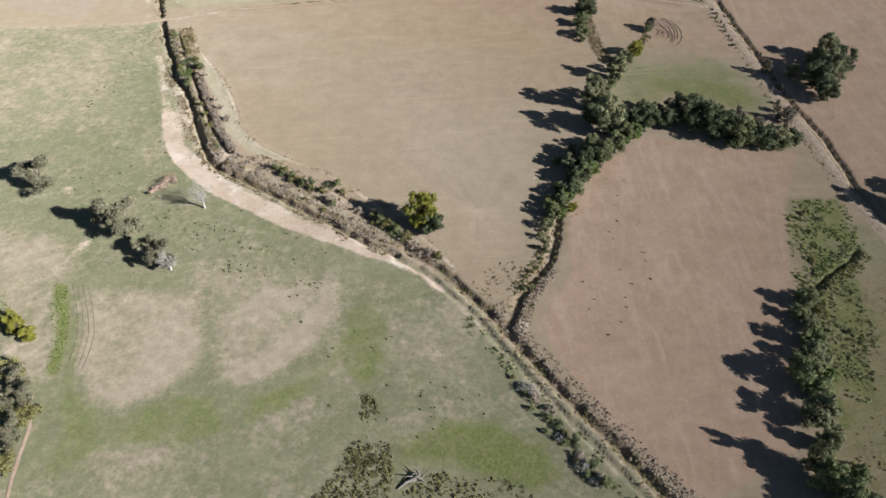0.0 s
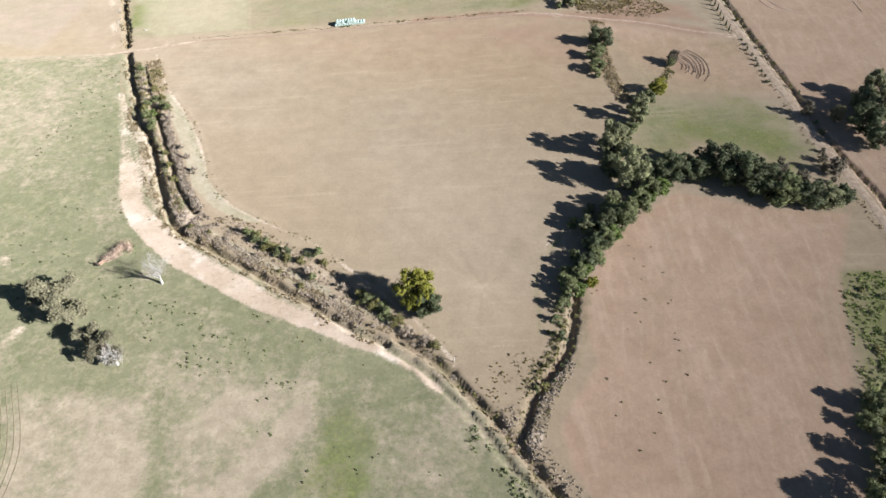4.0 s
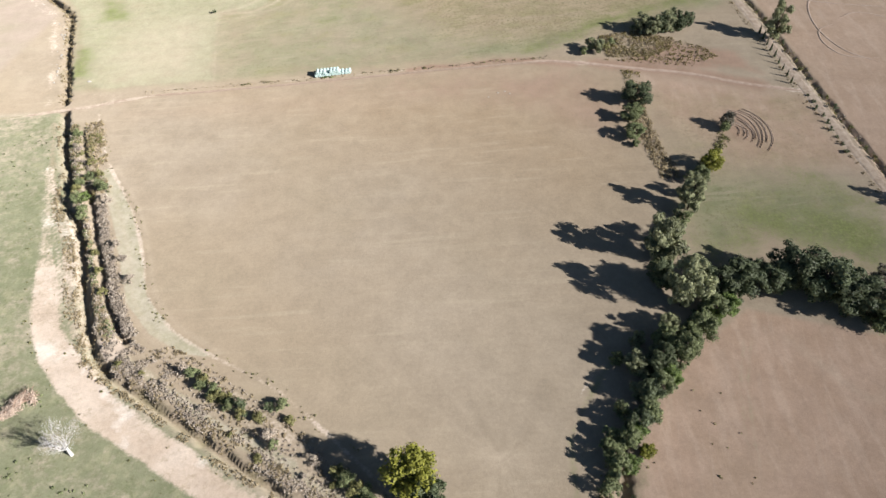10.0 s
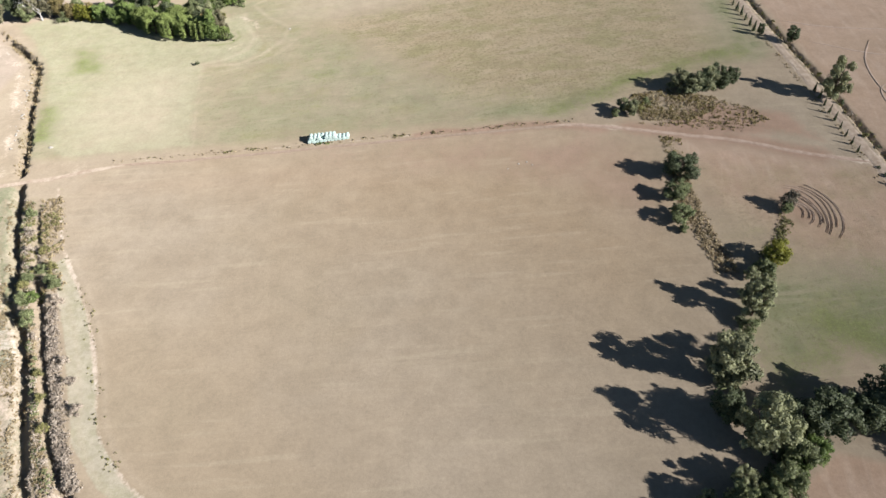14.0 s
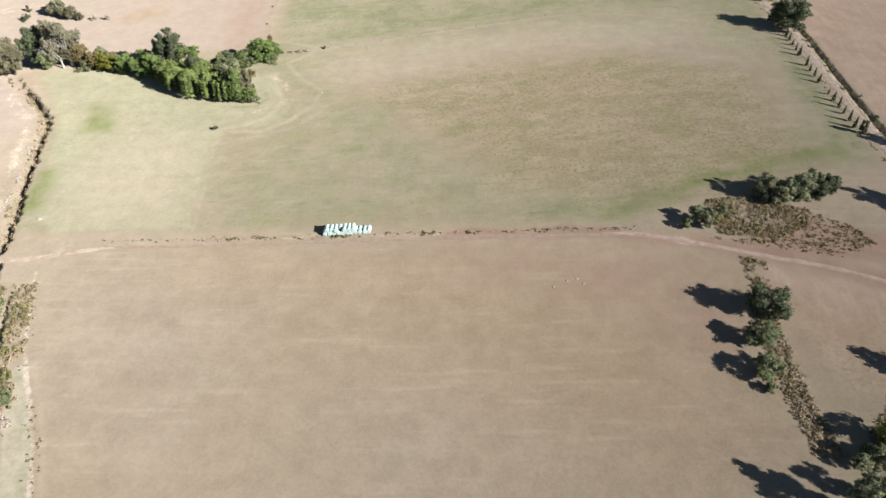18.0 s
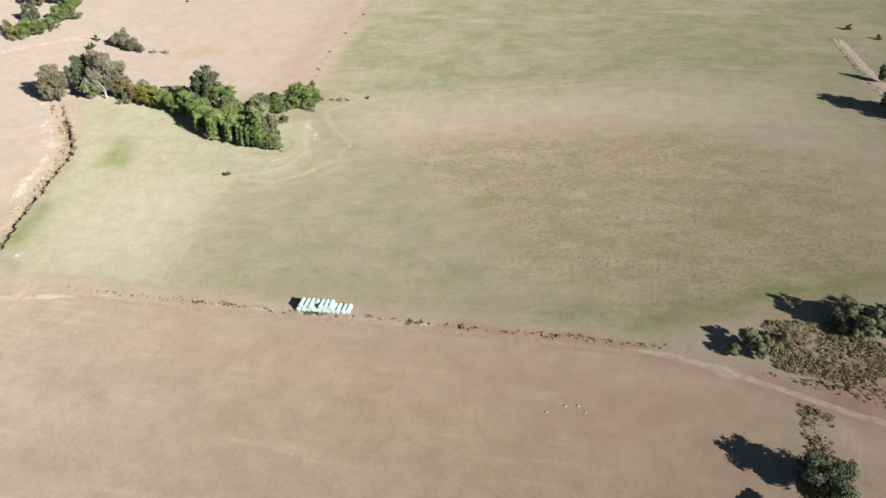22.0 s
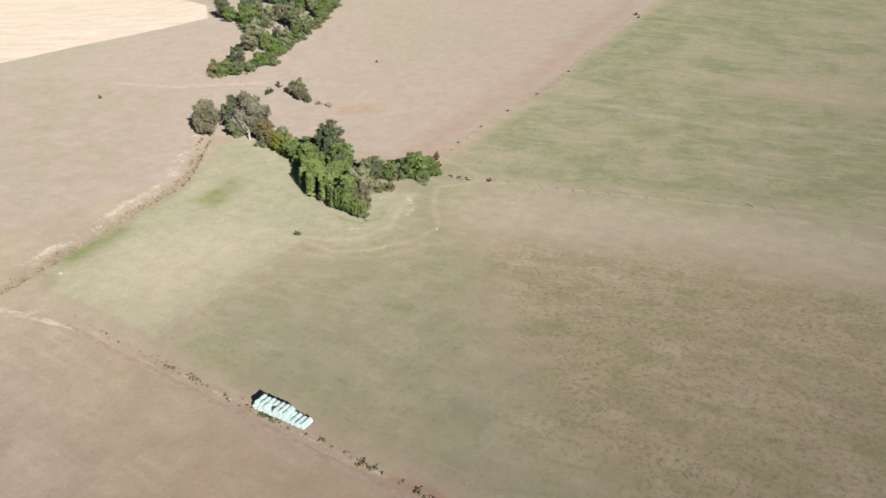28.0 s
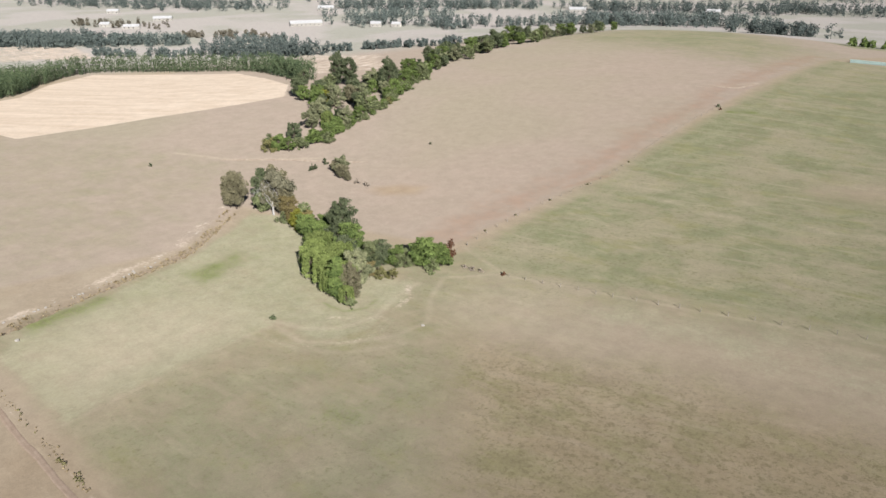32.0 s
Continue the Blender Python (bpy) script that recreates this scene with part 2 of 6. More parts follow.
    laps = n.noise(1.0, 3, 0.6, n.stretch((0.004, 0.13, 1), 0, n.stretch((1, 1, 1), -32)))
    gold = n.mix(n.ramp(laps, 0.3, 0.7), (0.505, 0.412, 0.318), (0.590, 0.496, 0.398))
    colour = n.mix(mask("gold", 0.4, 0.6, 0.2), colour, gold)
    tone = n.math("ADD", n.ramp(blades, 0.25, 0.75, 0.93, 1.07), n.ramp(fine, 0.25, 0.75, -0.07, 0.07))
    tone = n.math("ADD", tone, n.math("MULTIPLY", n.ramp(streak, 0.25, 0.75, -0.016, 0.016), sown))
    tone = n.math("ADD", tone, n.ramp(n.noise(0.22, 5, 0.65), 0.3, 0.7, -0.055, 0.055))
    colour = n.shade(colour, tone)
    return n.done(colour, 0.95, n.math("ADD", blades, n.math("MULTIPLY", fine, 1.6)), 0.07, 0.5, 0.1)


def soil_material(name, dark, light, scale=0.6):
    n = Nodes(name)
    ruts = n.noise(scale, 5, 0.65)
    colour = n.mix(n.ramp(ruts, 0.3, 0.7), dark, light)
    colour = n.shade(colour, n.ramp(n.noise(5.0, 4, 0.7), 0.2, 0.8, 0.85, 1.12))
    return n.done(colour, 0.95, ruts, 0.1, 0.5, 0.1)


def leaf_material(name, dark, light, spread=0.3, through=0.16):
    n = Nodes(name)
    tone = n.math("ADD", n.math("MULTIPLY", n.island(), 0.22), n.math("MULTIPLY", n.noise(0.4, 3), 0.9))
    colour = n.mix(n.ramp(tone, 0.2, 0.9), dark, light)
    colour = n.shade(colour, n.math("ADD", n.math("MULTIPLY", n.random(), spread), 1 - spread / 2))
    n.done(colour, 0.6, spec=0.25)
    thin = n.add("ShaderNodeBsdfTranslucent", Color=colour)
    both = n.add("ShaderNodeMixShader", Fac=through)
    n.tree.links.new(n.bsdf.outputs[0], both.inputs[1])
    n.tree.links.new(thin.outputs[0], both.inputs[2])
    n.tree.links.new(both.outputs[0], n.tree.nodes["Material Output"].inputs["Surface"])
    return n.mat


def wood_material(name, dark, light):
    n = Nodes(name)
    grain = n.noise(1.0, 4, 0.6, n.stretch((6, 6, 0.8)))
    return n.done(n.mix(n.ramp(grain, 0.3, 0.7), dark, light), 0.85, grain, 0.04)


GROUND = ground_material()
ROAD = soil_material("pale_dirt", (0.335, 0.262, 0.200), (0.480, 0.398, 0.318))
REDROAD = soil_material("red_dirt", (0.360, 0.268, 0.208), (0.470, 0.368, 0.298))
BARK = wood_material("bark", (0.09, 0.07, 0.055), (0.20, 0.165, 0.13))
BLEACHED = wood_material("bleached_wood", (0.38, 0.36, 0.34), (0.62, 0.60, 0.57))
LOGWOOD = wood_material("weathered_log", (0.32, 0.21, 0.15), (0.52, 0.38, 0.29))
LEAF = {
    "dark": leaf_material("dark_leaves", (0.030, 0.044, 0.022), (0.225, 0.262, 0.140)),
    "green": leaf_material("green_leaves", (0.038, 0.070, 0.018), (0.290, 0.375, 0.118)),
    "pale": leaf_material("grey_green_leaves", (0.085, 0.100, 0.050), (0.450, 0.460, 0.265)),
    "yellow": leaf_material("yellow_green_leaves", (0.120, 0.135, 0.020), (0.400, 0.390, 0.075)),
    "hedge": leaf_material("olive_green_leaves", (0.050, 0.068, 0.028), (0.370, 0.410, 0.200)),
    "grey": leaf_material("grey_twigs", (0.100, 0.090, 0.062), (0.290, 0.260, 0.195), through=0.05),
    "russet": leaf_material("russet_leaves", (0.110, 0.055, 0.030), (0.240, 0.125, 0.075)),
    "deadwood": leaf_material("dead_brown_twigs", (0.440, 0.330, 0.260), (0.700, 0.565, 0.455), through=0.05),
    "straw": leaf_material("dry_weeds", (0.190, 0.145, 0.075), (0.490, 0.400, 0.250), through=0.1),
    "heath": leaf_material("dead_grey_weeds", (0.262, 0.214, 0.166), (0.580, 0.500, 0.408), through=0.05),
    "scrub": leaf_material("olive_grey_leaves", (0.076, 0.075, 0.045), (0.370, 0.352, 0.236)),
    # far woods: distance haze is mixed into this blue-grey leaf colour
    "wood": leaf_material("hazed_far_wood_leaves", (0.060, 0.084, 0.082), (0.255, 0.300, 0.268)),
    "stand": leaf_material("plantation_leaves", (0.040, 0.068, 0.036), (0.215, 0.275, 0.140)),
    "ashen": leaf_material("ash_grey_twigs", (0.230, 0.222, 0.205), (0.560, 0.545, 0.515), through=0.05),
    "willow": leaf_material("light_green_leaves", (0.085, 0.124, 0.030), (0.340, 0.405, 0.135)),
    "bronze": leaf_material("bronze_leaves", (0.130, 0.105, 0.040), (0.400, 0.330, 0.150)),
    "dun": leaf_material("dun_grey_leaves", (0.100, 0.094, 0.052), (0.370, 0.340, 0.210)),
    "olive": leaf_material("olive_weeds", (0.090, 0.090, 0.034), (0.375, 0.355, 0.150)),
}


# ---- ground shape ----
HILLS = (  # x, y, spread, height
    (-120, -60, 110, 1.4), (40, -60, 110, -2.6), (150, -20, 110, 0.3), (-120, 80, 110, 1.5), (20, 80, 110, -2.1),
    (140, 80, 110, -0.3), (-140, 200, 110, -6.0), (-20, 200, 110, 2.7), (110, 200, 110, 6.6), (-200, 320, 110, 0.3),
    (-60, 330, 110, -6.0), (90, 330, 110, 3.2), (-340, 400, 150, 2.0), (-130, 500, 150, 3.2), (-280, 730, 190, 19.1),
    (20, 640, 200, 3.0), (-400, 200, 150, -4.3), (-215, 335, 70, -5.4), (-520, 480, 180, -15.6), (-520, 720, 200, -1.5),
)


def swell(x, y):
    x, y = np.asarray(x, float), np.asarray(y, float)
    s = np.clip((np.hypot(x + 50, y - 200) - 350) / 550, 0, 1)
    z = -17 * s * s * (3 - 2 * s)
    for a, b, r, h in HILLS:
        z = z + h * np.exp(-((x - a) ** 2 + (y - b) ** 2) / (2 * r * r))
    return z


def spline(points, step=1.5):
    """Points along a smooth curve through the given ones."""
    p = np.array(points, float)
    p = np.vstack([2 * p[0] - p[1], p, 2 * p[-1] - p[-2]])
    out = []
    for a, b, c, d in zip(p, p[1:], p[2:], p[3:]):
        k = max(2, int(np.linalg.norm(c - b) / step))
        t = np.linspace(0, 1, k, endpoint=False)[:, None]
        out.append(0.5 * (2 * b + (c - a) * t + (2 * a - 5 * b + 4 * c - d) * t**2 + (3 * b - a - 3 * c + d) * t**3))
    return np.vstack(out + [p[-2:-1]])


def to_line(x, y, points):
    """Distance to a line of points, and the signed side (positive to its left)."""
    best = np.full(np.shape(x), 1e9)
    side = np.zeros(np.shape(x))
    p = np.array(points, float)
    for (ax, ay), (bx, by) in zip(p, p[1:]):
        ux, uy = bx - ax, by - ay
        t = np.clip(((x - ax) * ux + (y - ay) * uy) / (ux * ux + uy * uy), 0, 1)
        d = np.hypot(x - ax - t * ux, y - ay - t * uy)
        s = np.sign(ux * (y - ay) - uy * (x - ax))
        side = np.where(d < best, s, side)
        best = np.minimum(best, d)
    return best, side


def in_shape(x, y, corners, soft):
    """1 inside a closed outline, 0 outside, with an edge that fades over soft metres."""
    p = np.array(list(corners) + [corners[0]], float)
    inside = np.zeros(np.shape(x), bool)
    for (ax, ay), (bx, by) in zip(p, p[1:]):
        if ay != by:
            cut = (ay > y) != (by > y)
            inside ^= cut & (x < (bx - ax) * (y - ay) / (by - ay) + ax)
    d, _ = to_line(x, y, p)
    return np.clip(0.5 + np.where(inside, d, -d) / soft, 0, 1)


def near_line(x, y, points, half, soft):
    return np.clip(0.5 + (half - to_line(x, y, points)[0]) / soft, 0, 1)


DITCH = ((-136, 144), (-134, 138), (-126, 111), (-116, 86), (-106, 62), (-99, 42), (-93, 29), (-69, 10), (-53, -2), (-38, -11), (-27, -18),
         (-18, -25), (-13, -31), (-4, -43), (1, -52), (9, -65), (15, -75), (22, -86), (32, -101), (46, -121), (70, -150))
DITCH_SIDE = ((-126, 134), (-120, 115), (-113, 94), (-106, 79), (-97, 54), (-90, 41))
DITCH_NORTH = ((-137, 149), (-141, 163), (-147, 183), (-153, 206), (-159, 224), (-170, 238), (-186, 256))
CREEK = ((2, -51), (6.3, -43.8), (9.3, -36.8), (12.7, -32), (18, -25.4), (22.3, -17.4), (23.7, -9.9), (26, -3))
BAND_EDGE = ((-123, 141), (-117, 124), (-110.5, 109), (-98.4, 87), (-90.3, 66), (-86, 52), (-77.3, 40), (-65.5, 31), (-51.5, 22), (-42, 13), (-26, -4), (-16, -16), (-11, -24))
SAND = ((-130, 112), (-125, 92), (-118, 70), (-108, 43), (-100, 30), (-87, 17), (-72, 5), (-58, -5), (-44, -14), (-31, -20))
SAND_WEST = ((-132, 111), (-125.4, 88), (-119, 64), (-115, 47.5), (-108, 33), (-100, 23), (-90, 13), (-79, 5.5), (-70, -1), (-62, -6), (-54, -10), (-45, -14.3), (-36.5, -19.5), (-31, -21.5))
SAND_EAST = ((-129, 110), (-119.5, 82), (-110.2, 59), (-105, 43), (-96.4, 32), (-88.8, 23.4), (-78.3, 14.2), (-67.5, 7), (-55, -3), (-45.7, -7.3), (-36.7, -13.3), (-28, -19))
TRENCH = ((-136, 144), (-133, 137), (-127.5, 118), (-122.5, 106), (-120.5, 94), (-114, 84), (-109.5, 74), (-106.5, 65), (-102.8, 53), (-98, 41), (-95.5, 34), (-91, 28.5), (-86, 24.5), (-80, 20.5), (-73, 15), (-63, 7.5), (-55, 1.3), (-47.5, -4), (-39.7, -11), (-28, -18))
TRENCH_SIDE = ((-125.5, 131.5), (-119.4, 112), (-115.5, 100), (-110.5, 88.6), (-105, 74), (-100.4, 62), (-95.8, 50), (-91.5, 42), (-89, 38))
NORTH_LINE = ((-119, 148), (-112, 152), (-75, 153), (-43, 153), (1, 153), (24, 153), (36, 151))
ROAD_EAST = ((112, 345), (115, 300), (116, 270), (115, 235), (115, 205), (117, 168), (119, 124), (122, 84), (123, 56), (127, 28), (127, 1), (130, -21), (134, -60))
PINK = ((26, -6), (27, -28), (14, -45), (15, -57), (28, -85), (44, -104), (70, -93), (93, -33), (104, -3), (118, 22), (95, 26), (67, 36), (45, 22))
HEDGE_LINE = ((11, -21), (12.5, -9), (13.5, 4), (18.5, 12.5), (24, 20), (30, 27))
HILL_FENCE = ((-90, 280), (-94, 305), (-95, 333), (-92, 375), (-97, 430), (-98, 489), (-100, 557), (-98, 663))


def offset(points, metres):
    """The line moved sideways, to its left."""
    p = np.array(points, float)
    way = np.gradient(p, axis=0)
    way /= np.linalg.norm(way, axis=1)[:, None]
    return p + metres * np.stack([-way[:, 1], way[:, 0]], 1)


LOW_WEST, LOW_EAST = offset(DITCH[10:], -1.9), offset(DITCH[10:], 2.3)
ROAD_DITCH = offset(ROAD_EAST, 4.2)
SCRUB_DITCH = ((118, -26), (112, -31), (103, -36), (96, -43), (93, -50))
CUTS = [(spline(line, 4), half, depth) for line, half, depth in (
    (TRENCH[:12], 1.25, 2.3), (TRENCH[11:], 0.95, 1.8), (TRENCH_SIDE[2:], 1.05, 1.9), (TRENCH_SIDE[:3], 0.7, 0.9), (DITCH_NORTH, 1.25, 2.0), (CREEK, 1.3, 1.4), (LOW_EAST, 1.3, 1.7), (LOW_WEST, 1.0, 0.9), (ROAD_DITCH, 0.95, 1.0), (SCRUB_DITCH, 0.8, 1.2))]


def carve(x, y):
    """Ditches cut into the ground, with low banks."""
    z = np.zeros(np.shape(x))
    for line, half, depth in CUTS:
        d, _ = to_line(x, y, line)
        d = d * (1 + 0.28 * np.sin(x * 0.9 + 1.7 * np.sin(y * 0.37)) + 0.15 * np.sin(y * 1.7 + x * 0.6))
        z = np.minimum(z, -depth * np.exp(-((d / half) ** 4))) + 0.12 * np.exp(-(((d - 3.0) / 1.0) ** 2))
    return z


def height(x, y):
    return float(swell(x, y))


def mesh_from(name, verts, faces):
    mesh = bpy.data.meshes.new(name)
    mesh.from_pydata([tuple(v) for v in verts], [], [tuple(f) for f in faces])
    mesh.update()
    return mesh


def grid_faces(rows, cols):
    i = np.arange(rows * cols).reshape(rows, cols)
    return np.stack([i[:-1, :-1], i[:-1, 1:], i[1:, 1:], i[1:, :-1]], -1).reshape(-1, 4)


def quick_mesh(name, verts, faces):
    """A mesh from arrays of places and of faces that all have as many corners."""
    mesh = bpy.data.meshes.new(name)
    verts, faces = np.asarray(verts, np.float32), np.asarray(faces, np.int32)
    count, sides = faces.shape
    mesh.vertices.add(len(verts))
    mesh.vertices.foreach_set("co", verts.ravel())
    mesh.loops.add(count * sides)
    mesh.loops.foreach_set("vertex_index", faces.ravel())
    mesh.polygons.add(count)
    mesh.polygons.foreach_set("loop_start", np.arange(count, dtype=np.int32) * sides)
    mesh.update(calc_edges=True)
    return mesh


def axis(low, high, step, far_low, far_high, far_step):
    """Even fine steps in the middle, wider ones round them, and steps that grow to the horizon."""
    core = np.arange(low, high, step)
    a, b = np.arange(far_low, low, far_step), np.arange(high, far_high, far_step)
    s, right, left = far_step, [far_high], [far_low - far_step]
    while right[-1] < 4600:
        s *= 1.2
        right.append(right[-1] + s)
    s = far_step
    while left[-1] > -4600:
        s *= 1.2
        left.append(left[-1] - s)
    return np.concatenate([left[::-1], a, core, b, right])


def build_ground():
    xs, ys = axis(-175, 150, 0.7, -640, 240, 4.0), axis(-122, 300, 0.7, -160, 820, 4.0)
    x, y = np.meshgrid(xs, ys)
    z = swell(x, y)
    inner = (np.abs(x) < 200) & (y > -160) & (y < 300)
    z[inner] += carve(x[inner], y[inner])
    mesh = quick_mesh("ground", np.stack([x, y, z], -1).reshape(-1, 3), grid_faces(len(ys), len(xs)))
    cover = {}
    # grass that is still green
    south = np.array(DITCH + ((70, -400), (-400, -400), (-400, 150)))
    green = 0.95 * in_shape(x, y, [tuple(p) for p in south], 10)
    for spot, much, soft in ((((-121, -28), (-88, -31), (-84, -48), (-84, -58), (-92, -65), (-100, -70), (-109, -67), (-116, -54)), 0.62, 5), (((-110, -64), (-99, -59), (-86, -46), (-84, -58), (-92, -65), (-100, -70)), 0.45, 4),
                             (((-80, -40), (-68, -32), (-47, -29), (-46, -39), (-53, -52), (-60, -59), (-71, -65), (-77, -63)), 0.60, 5), (((-75, -62), (-64, -53), (-47, -32), (-46, -39), (-53, -52), (-60, -59), (-71, -65)), 0.45, 4),
                             (((-154, -6), (-137, -4), (-127, -20), (-127, -38), (-122, -58), (-136, -55)), 0.6, 8), (((-98, -18), (-72, -17), (-47, -30), (-66, -38), (-88, -34)), 0.34, 16), (((-30, -44), (-12, -40), (-10, -52), (-28, -60), (-44, -62)), 0.35, 14),
                             (((-100, -76), (-60, -80), (-56, -110), (-100, -110)), 0.2, 14)):
        green = green - much * in_shape(x, y, spot, soft)
    green = green - 0.35 * in_shape(x, y, ((-400, 40), (-150, 60), (-142, 145), (-400, 150)), 40)
    north = ((-140, 156), (36, 156), (50, 165), (112, 180), (112, 340), (-90, 600), (-97, 420), (-90, 282), (-150, 262), (-182, 262), (-167, 242), (-157, 222), (-146, 180))
    green = np.maximum(green, 0.62 * in_shape(x, y, north, 8))
    green = green - 0.34 * in_shape(x, y, ((-6, 182), (20, 170), (85, 185), (100, 230), (80, 275), (-20, 272), (-60, 250), (-45, 234), (-20, 202)), 24)
    green = np.maximum(green, 0.8 * near_line(x, y, ((104, 190), (106, 230), (106, 262)), 5, 14))
    green = np.maximum(green, 0.75 * near_line(x, y, ((-50, 225), (-42, 195), (-44, 175)), 10, 24))
    green = np.maximum(green, 0.86 * in_shape(x, y, ((-90, 284), (-60, 276), (24, 293), (120, 300), (200, 420), (200, 700), (-96, 660), (-95, 420)), 14))
    green = np.maximum(green, 0.9 * in_shape(x, y, ((62, 50), (80, 60), (112, 46), (121, 52), (112, 80), (70, 88), (60, 70)), 14))
    green = np.maximum(green, 0.6 * in_shape(x, y, ((88, -60), (108, -10), (128, -10), (150, -80), (120, -140), (60, -140)), 10))
    green = np.maximum(green, 0.80 * in_shape(x, y, ((-10, 156), (36, 156), (56, 168), (112, 184), (112, 206), (88, 186), (48, 174), (4, 166)), 10))
    green = np.maximum(green, 0.95 * in_shape(x, y, ((100, 185), (112, 185), (112, 268), (104, 262), (98, 220)), 10))
    green = np.maximum(green, 0.85 * in_shape(x, y, ((-330, 650), (-120, 600), (-104, 680), (-250, 900), (-340, 820)), 100))
    green = green - 0.45 * in_shape(x, y, ((-24, 392), (30, 396), (60, 412), (10, 428), (-26, 408)), 22)
    green = np.maximum(green, 0.38 * in_shape(x, y, ((-400, 120), (-170, 150), (-165, 220), (-205, 262), (-235, 310), (-380, 235)), 40))
    for field in (((-655, 640), (-590, 625), (-430, 655), (-500, 745), (-600, 790), (-715, 735)), ((-1130, 640), (-1000, 600), (-830, 690), (-960, 790), (-1100, 800)), ((-170, 840), (-110, 770), (60, 860), (0, 1100), (-160, 1150))):
        green = np.maximum(green, 0.95 * in_shape(x, y, field, 12))
    cover["green"] = green
    cover["wild"] = in_shape(x, y, [tuple(p) for p in south], 3)
    cover["slope"] = in_shape(x, y, ((-96, 283), (-97, 420), (-100, 557), (-98, 663), (-60, 760), (-300, 900), (-700, 700), (-500, 300), (-380, 235), (-175, 150), (-163, 222), (-190, 262), (-140, 272)), 4)
    cover["sedge"] = 0.80 * in_shape(x, y, ((2, 172), (36, 162), (60, 166), (92, 180), (92, 236), (50, 256), (0, 252), (-50, 238), (-22, 204)), 26)
    cover["ochre"] = 0.75 * in_shape(x, y, ((-80, 148), (36, 149), (58, 140), (54, 92), (34, 76), (0, 98), (-50, 122)), 40)
    cover["ochre"] = np.maximum(cover["ochre"], 0.8 * in_shape(x, y, ((-167, 310), (-159, 320), (-148, 324), (-145, 316), (-156, 307)), 6))
    sedge = cover["sedge"]
    sedge = np.maximum(sedge, 0.42 * in_shape(x, y, ((62, 84), (120, 84), (119, 122), (62, 132)), 16))
    sedge = np.maximum(sedge, 0.22 * in_shape(x, y, ((-66, 270), (30, 290), (110, 300), (150, 420), (0, 430), (-66, 400)), 40))
    sedge = np.maximum(sedge, 0.95 * in_shape(x, y, ((90, -56), (100, -44), (124, -34), (136, -70), (130, -130), (74, -130), (82, -90)), 6))
    cover["sedge"] = np.maximum(sedge, 0.3 * in_shape(x, y, ((62, 48), (84, 54), (104, 40), (121, 42), (121, 66), (112, 90), (76, 86), (58, 60)), 24))
    lush = 0.70 * in_shape(x, y, ((-149, 194), (-143, 164), (-131, 168), (-138, 194)), 10)
    lush = np.maximum(lush, 0.66 * in_shape(x, y, ((-152, 238), (-144, 212), (-126, 210), (-136, 238)), 12))
    lush = np.maximum(lush, 0.42 * in_shape(x, y, ((-178, 260), (-162, 262), (-150, 258), (-156, 250), (-166, 250)), 8))
    lush = np.maximum(lush, 0.8 * near_line(x, y, ((-93, 229), (-90, 228.5), (-84, 229), (-81, 234), (-83, 239)), 1.2, 4))
    lush = np.maximum(lush, 0.63 * in_shape(x, y, ((62, 48), (84, 54), (104, 40), (121, 42), (119, 62), (106, 76), (76, 78), (60, 60)), 20))
    lush = np.maximum(lush, 0.44 * in_shape(x, y, ((64, 50), (121, 42), (121, 70), (112, 92), (90, 90), (72, 80)), 18))
    lush = np.maximum(lush, 0.72 * near_line(x, y, ((100, 48), (112, 44), (119, 46)), 3, 10))
    lush = np.maximum(lush, 0.45 * near_line(x, y, ((-88, 300), (-86, 340), (-84, 380)), 6, 14))
    lush = np.maximum(lush, 0.62 * in_shape(x, y, ((-46, -38), (-37, -34), (-29, -47), (-31, -59), (-37, -69), (-45, -62), (-50, -69), (-68, -78), (-70, -68), (-54, -61), (-45, -48)), 7))
    lush = np.maximum(lush, 0.60 * in_shape(x, y, ((-125, -31), (-119, -38), (-114, -62), (-102, -71), (-85, -65), (-77, -67), (-70, -78), (-81, -83), (-100, -81), (-110, -90), (-116, -90), (-115, -75), (-120, -56)), 6))
    lush = np.maximum(lush, 0.95 * near_line(x, y, ((-129, -27), (-124.5, -38), (-122.5, -48), (-122, -57)), 2.2, 4))
    lush = np.maximum(lush, 0.66 * in_shape(x, y, ((82, -70), (91, -44), (97, -20), (103, 1), (124, -1), (120, -24), (110, -50), (98, -84)), 6))
    lush = np.maximum(lush, 0.5 * in_shape(x, y, ((88, -64), (100, -50), (124, -40), (134, -60), (130, -130), (80, -130), (84, -88)), 6))
    lush = np.maximum(lush, 0.95 * near_line(x, y, ((96, -48), (92, -60), (88, -74), (86, -86)), 1.2, 3))
    lush = np.maximum(lush, 0.80 * in_shape(x, y, ((-31, -84), (-18, -77), (-3, -78), (8, -85), (13, -96), (4, -100), (-16, -91), (-31, -91)), 7))
    lush = np.maximum(lush, 0.8 * near_line(x, y, ((-90, 484), (-83, 487), (-79, 489)), 2.5, 5))
    lush = np.maximum(lush, 0.58 * in_shape(x, y, ((24, 155), (40, 156), (58, 168), (106, 184), (106, 196), (60, 179), (30, 164)), 9))
    lush = np.maximum(lush, 0.46 * near_line(x, y, ((-54, 230), (-45, 202), (-46, 176)), 7, 18))
    lush = np.maximum(lush, 0.55 * near_line(x, y, ((105, 190), (107, 230), (107, 262)), 4, 12))
    lush = np.maximum(lush, 0.5 * near_line(x, y, offset(HEDGE_LINE, -2.0), 1.2, 2.5))
    cover["lush"] = lush
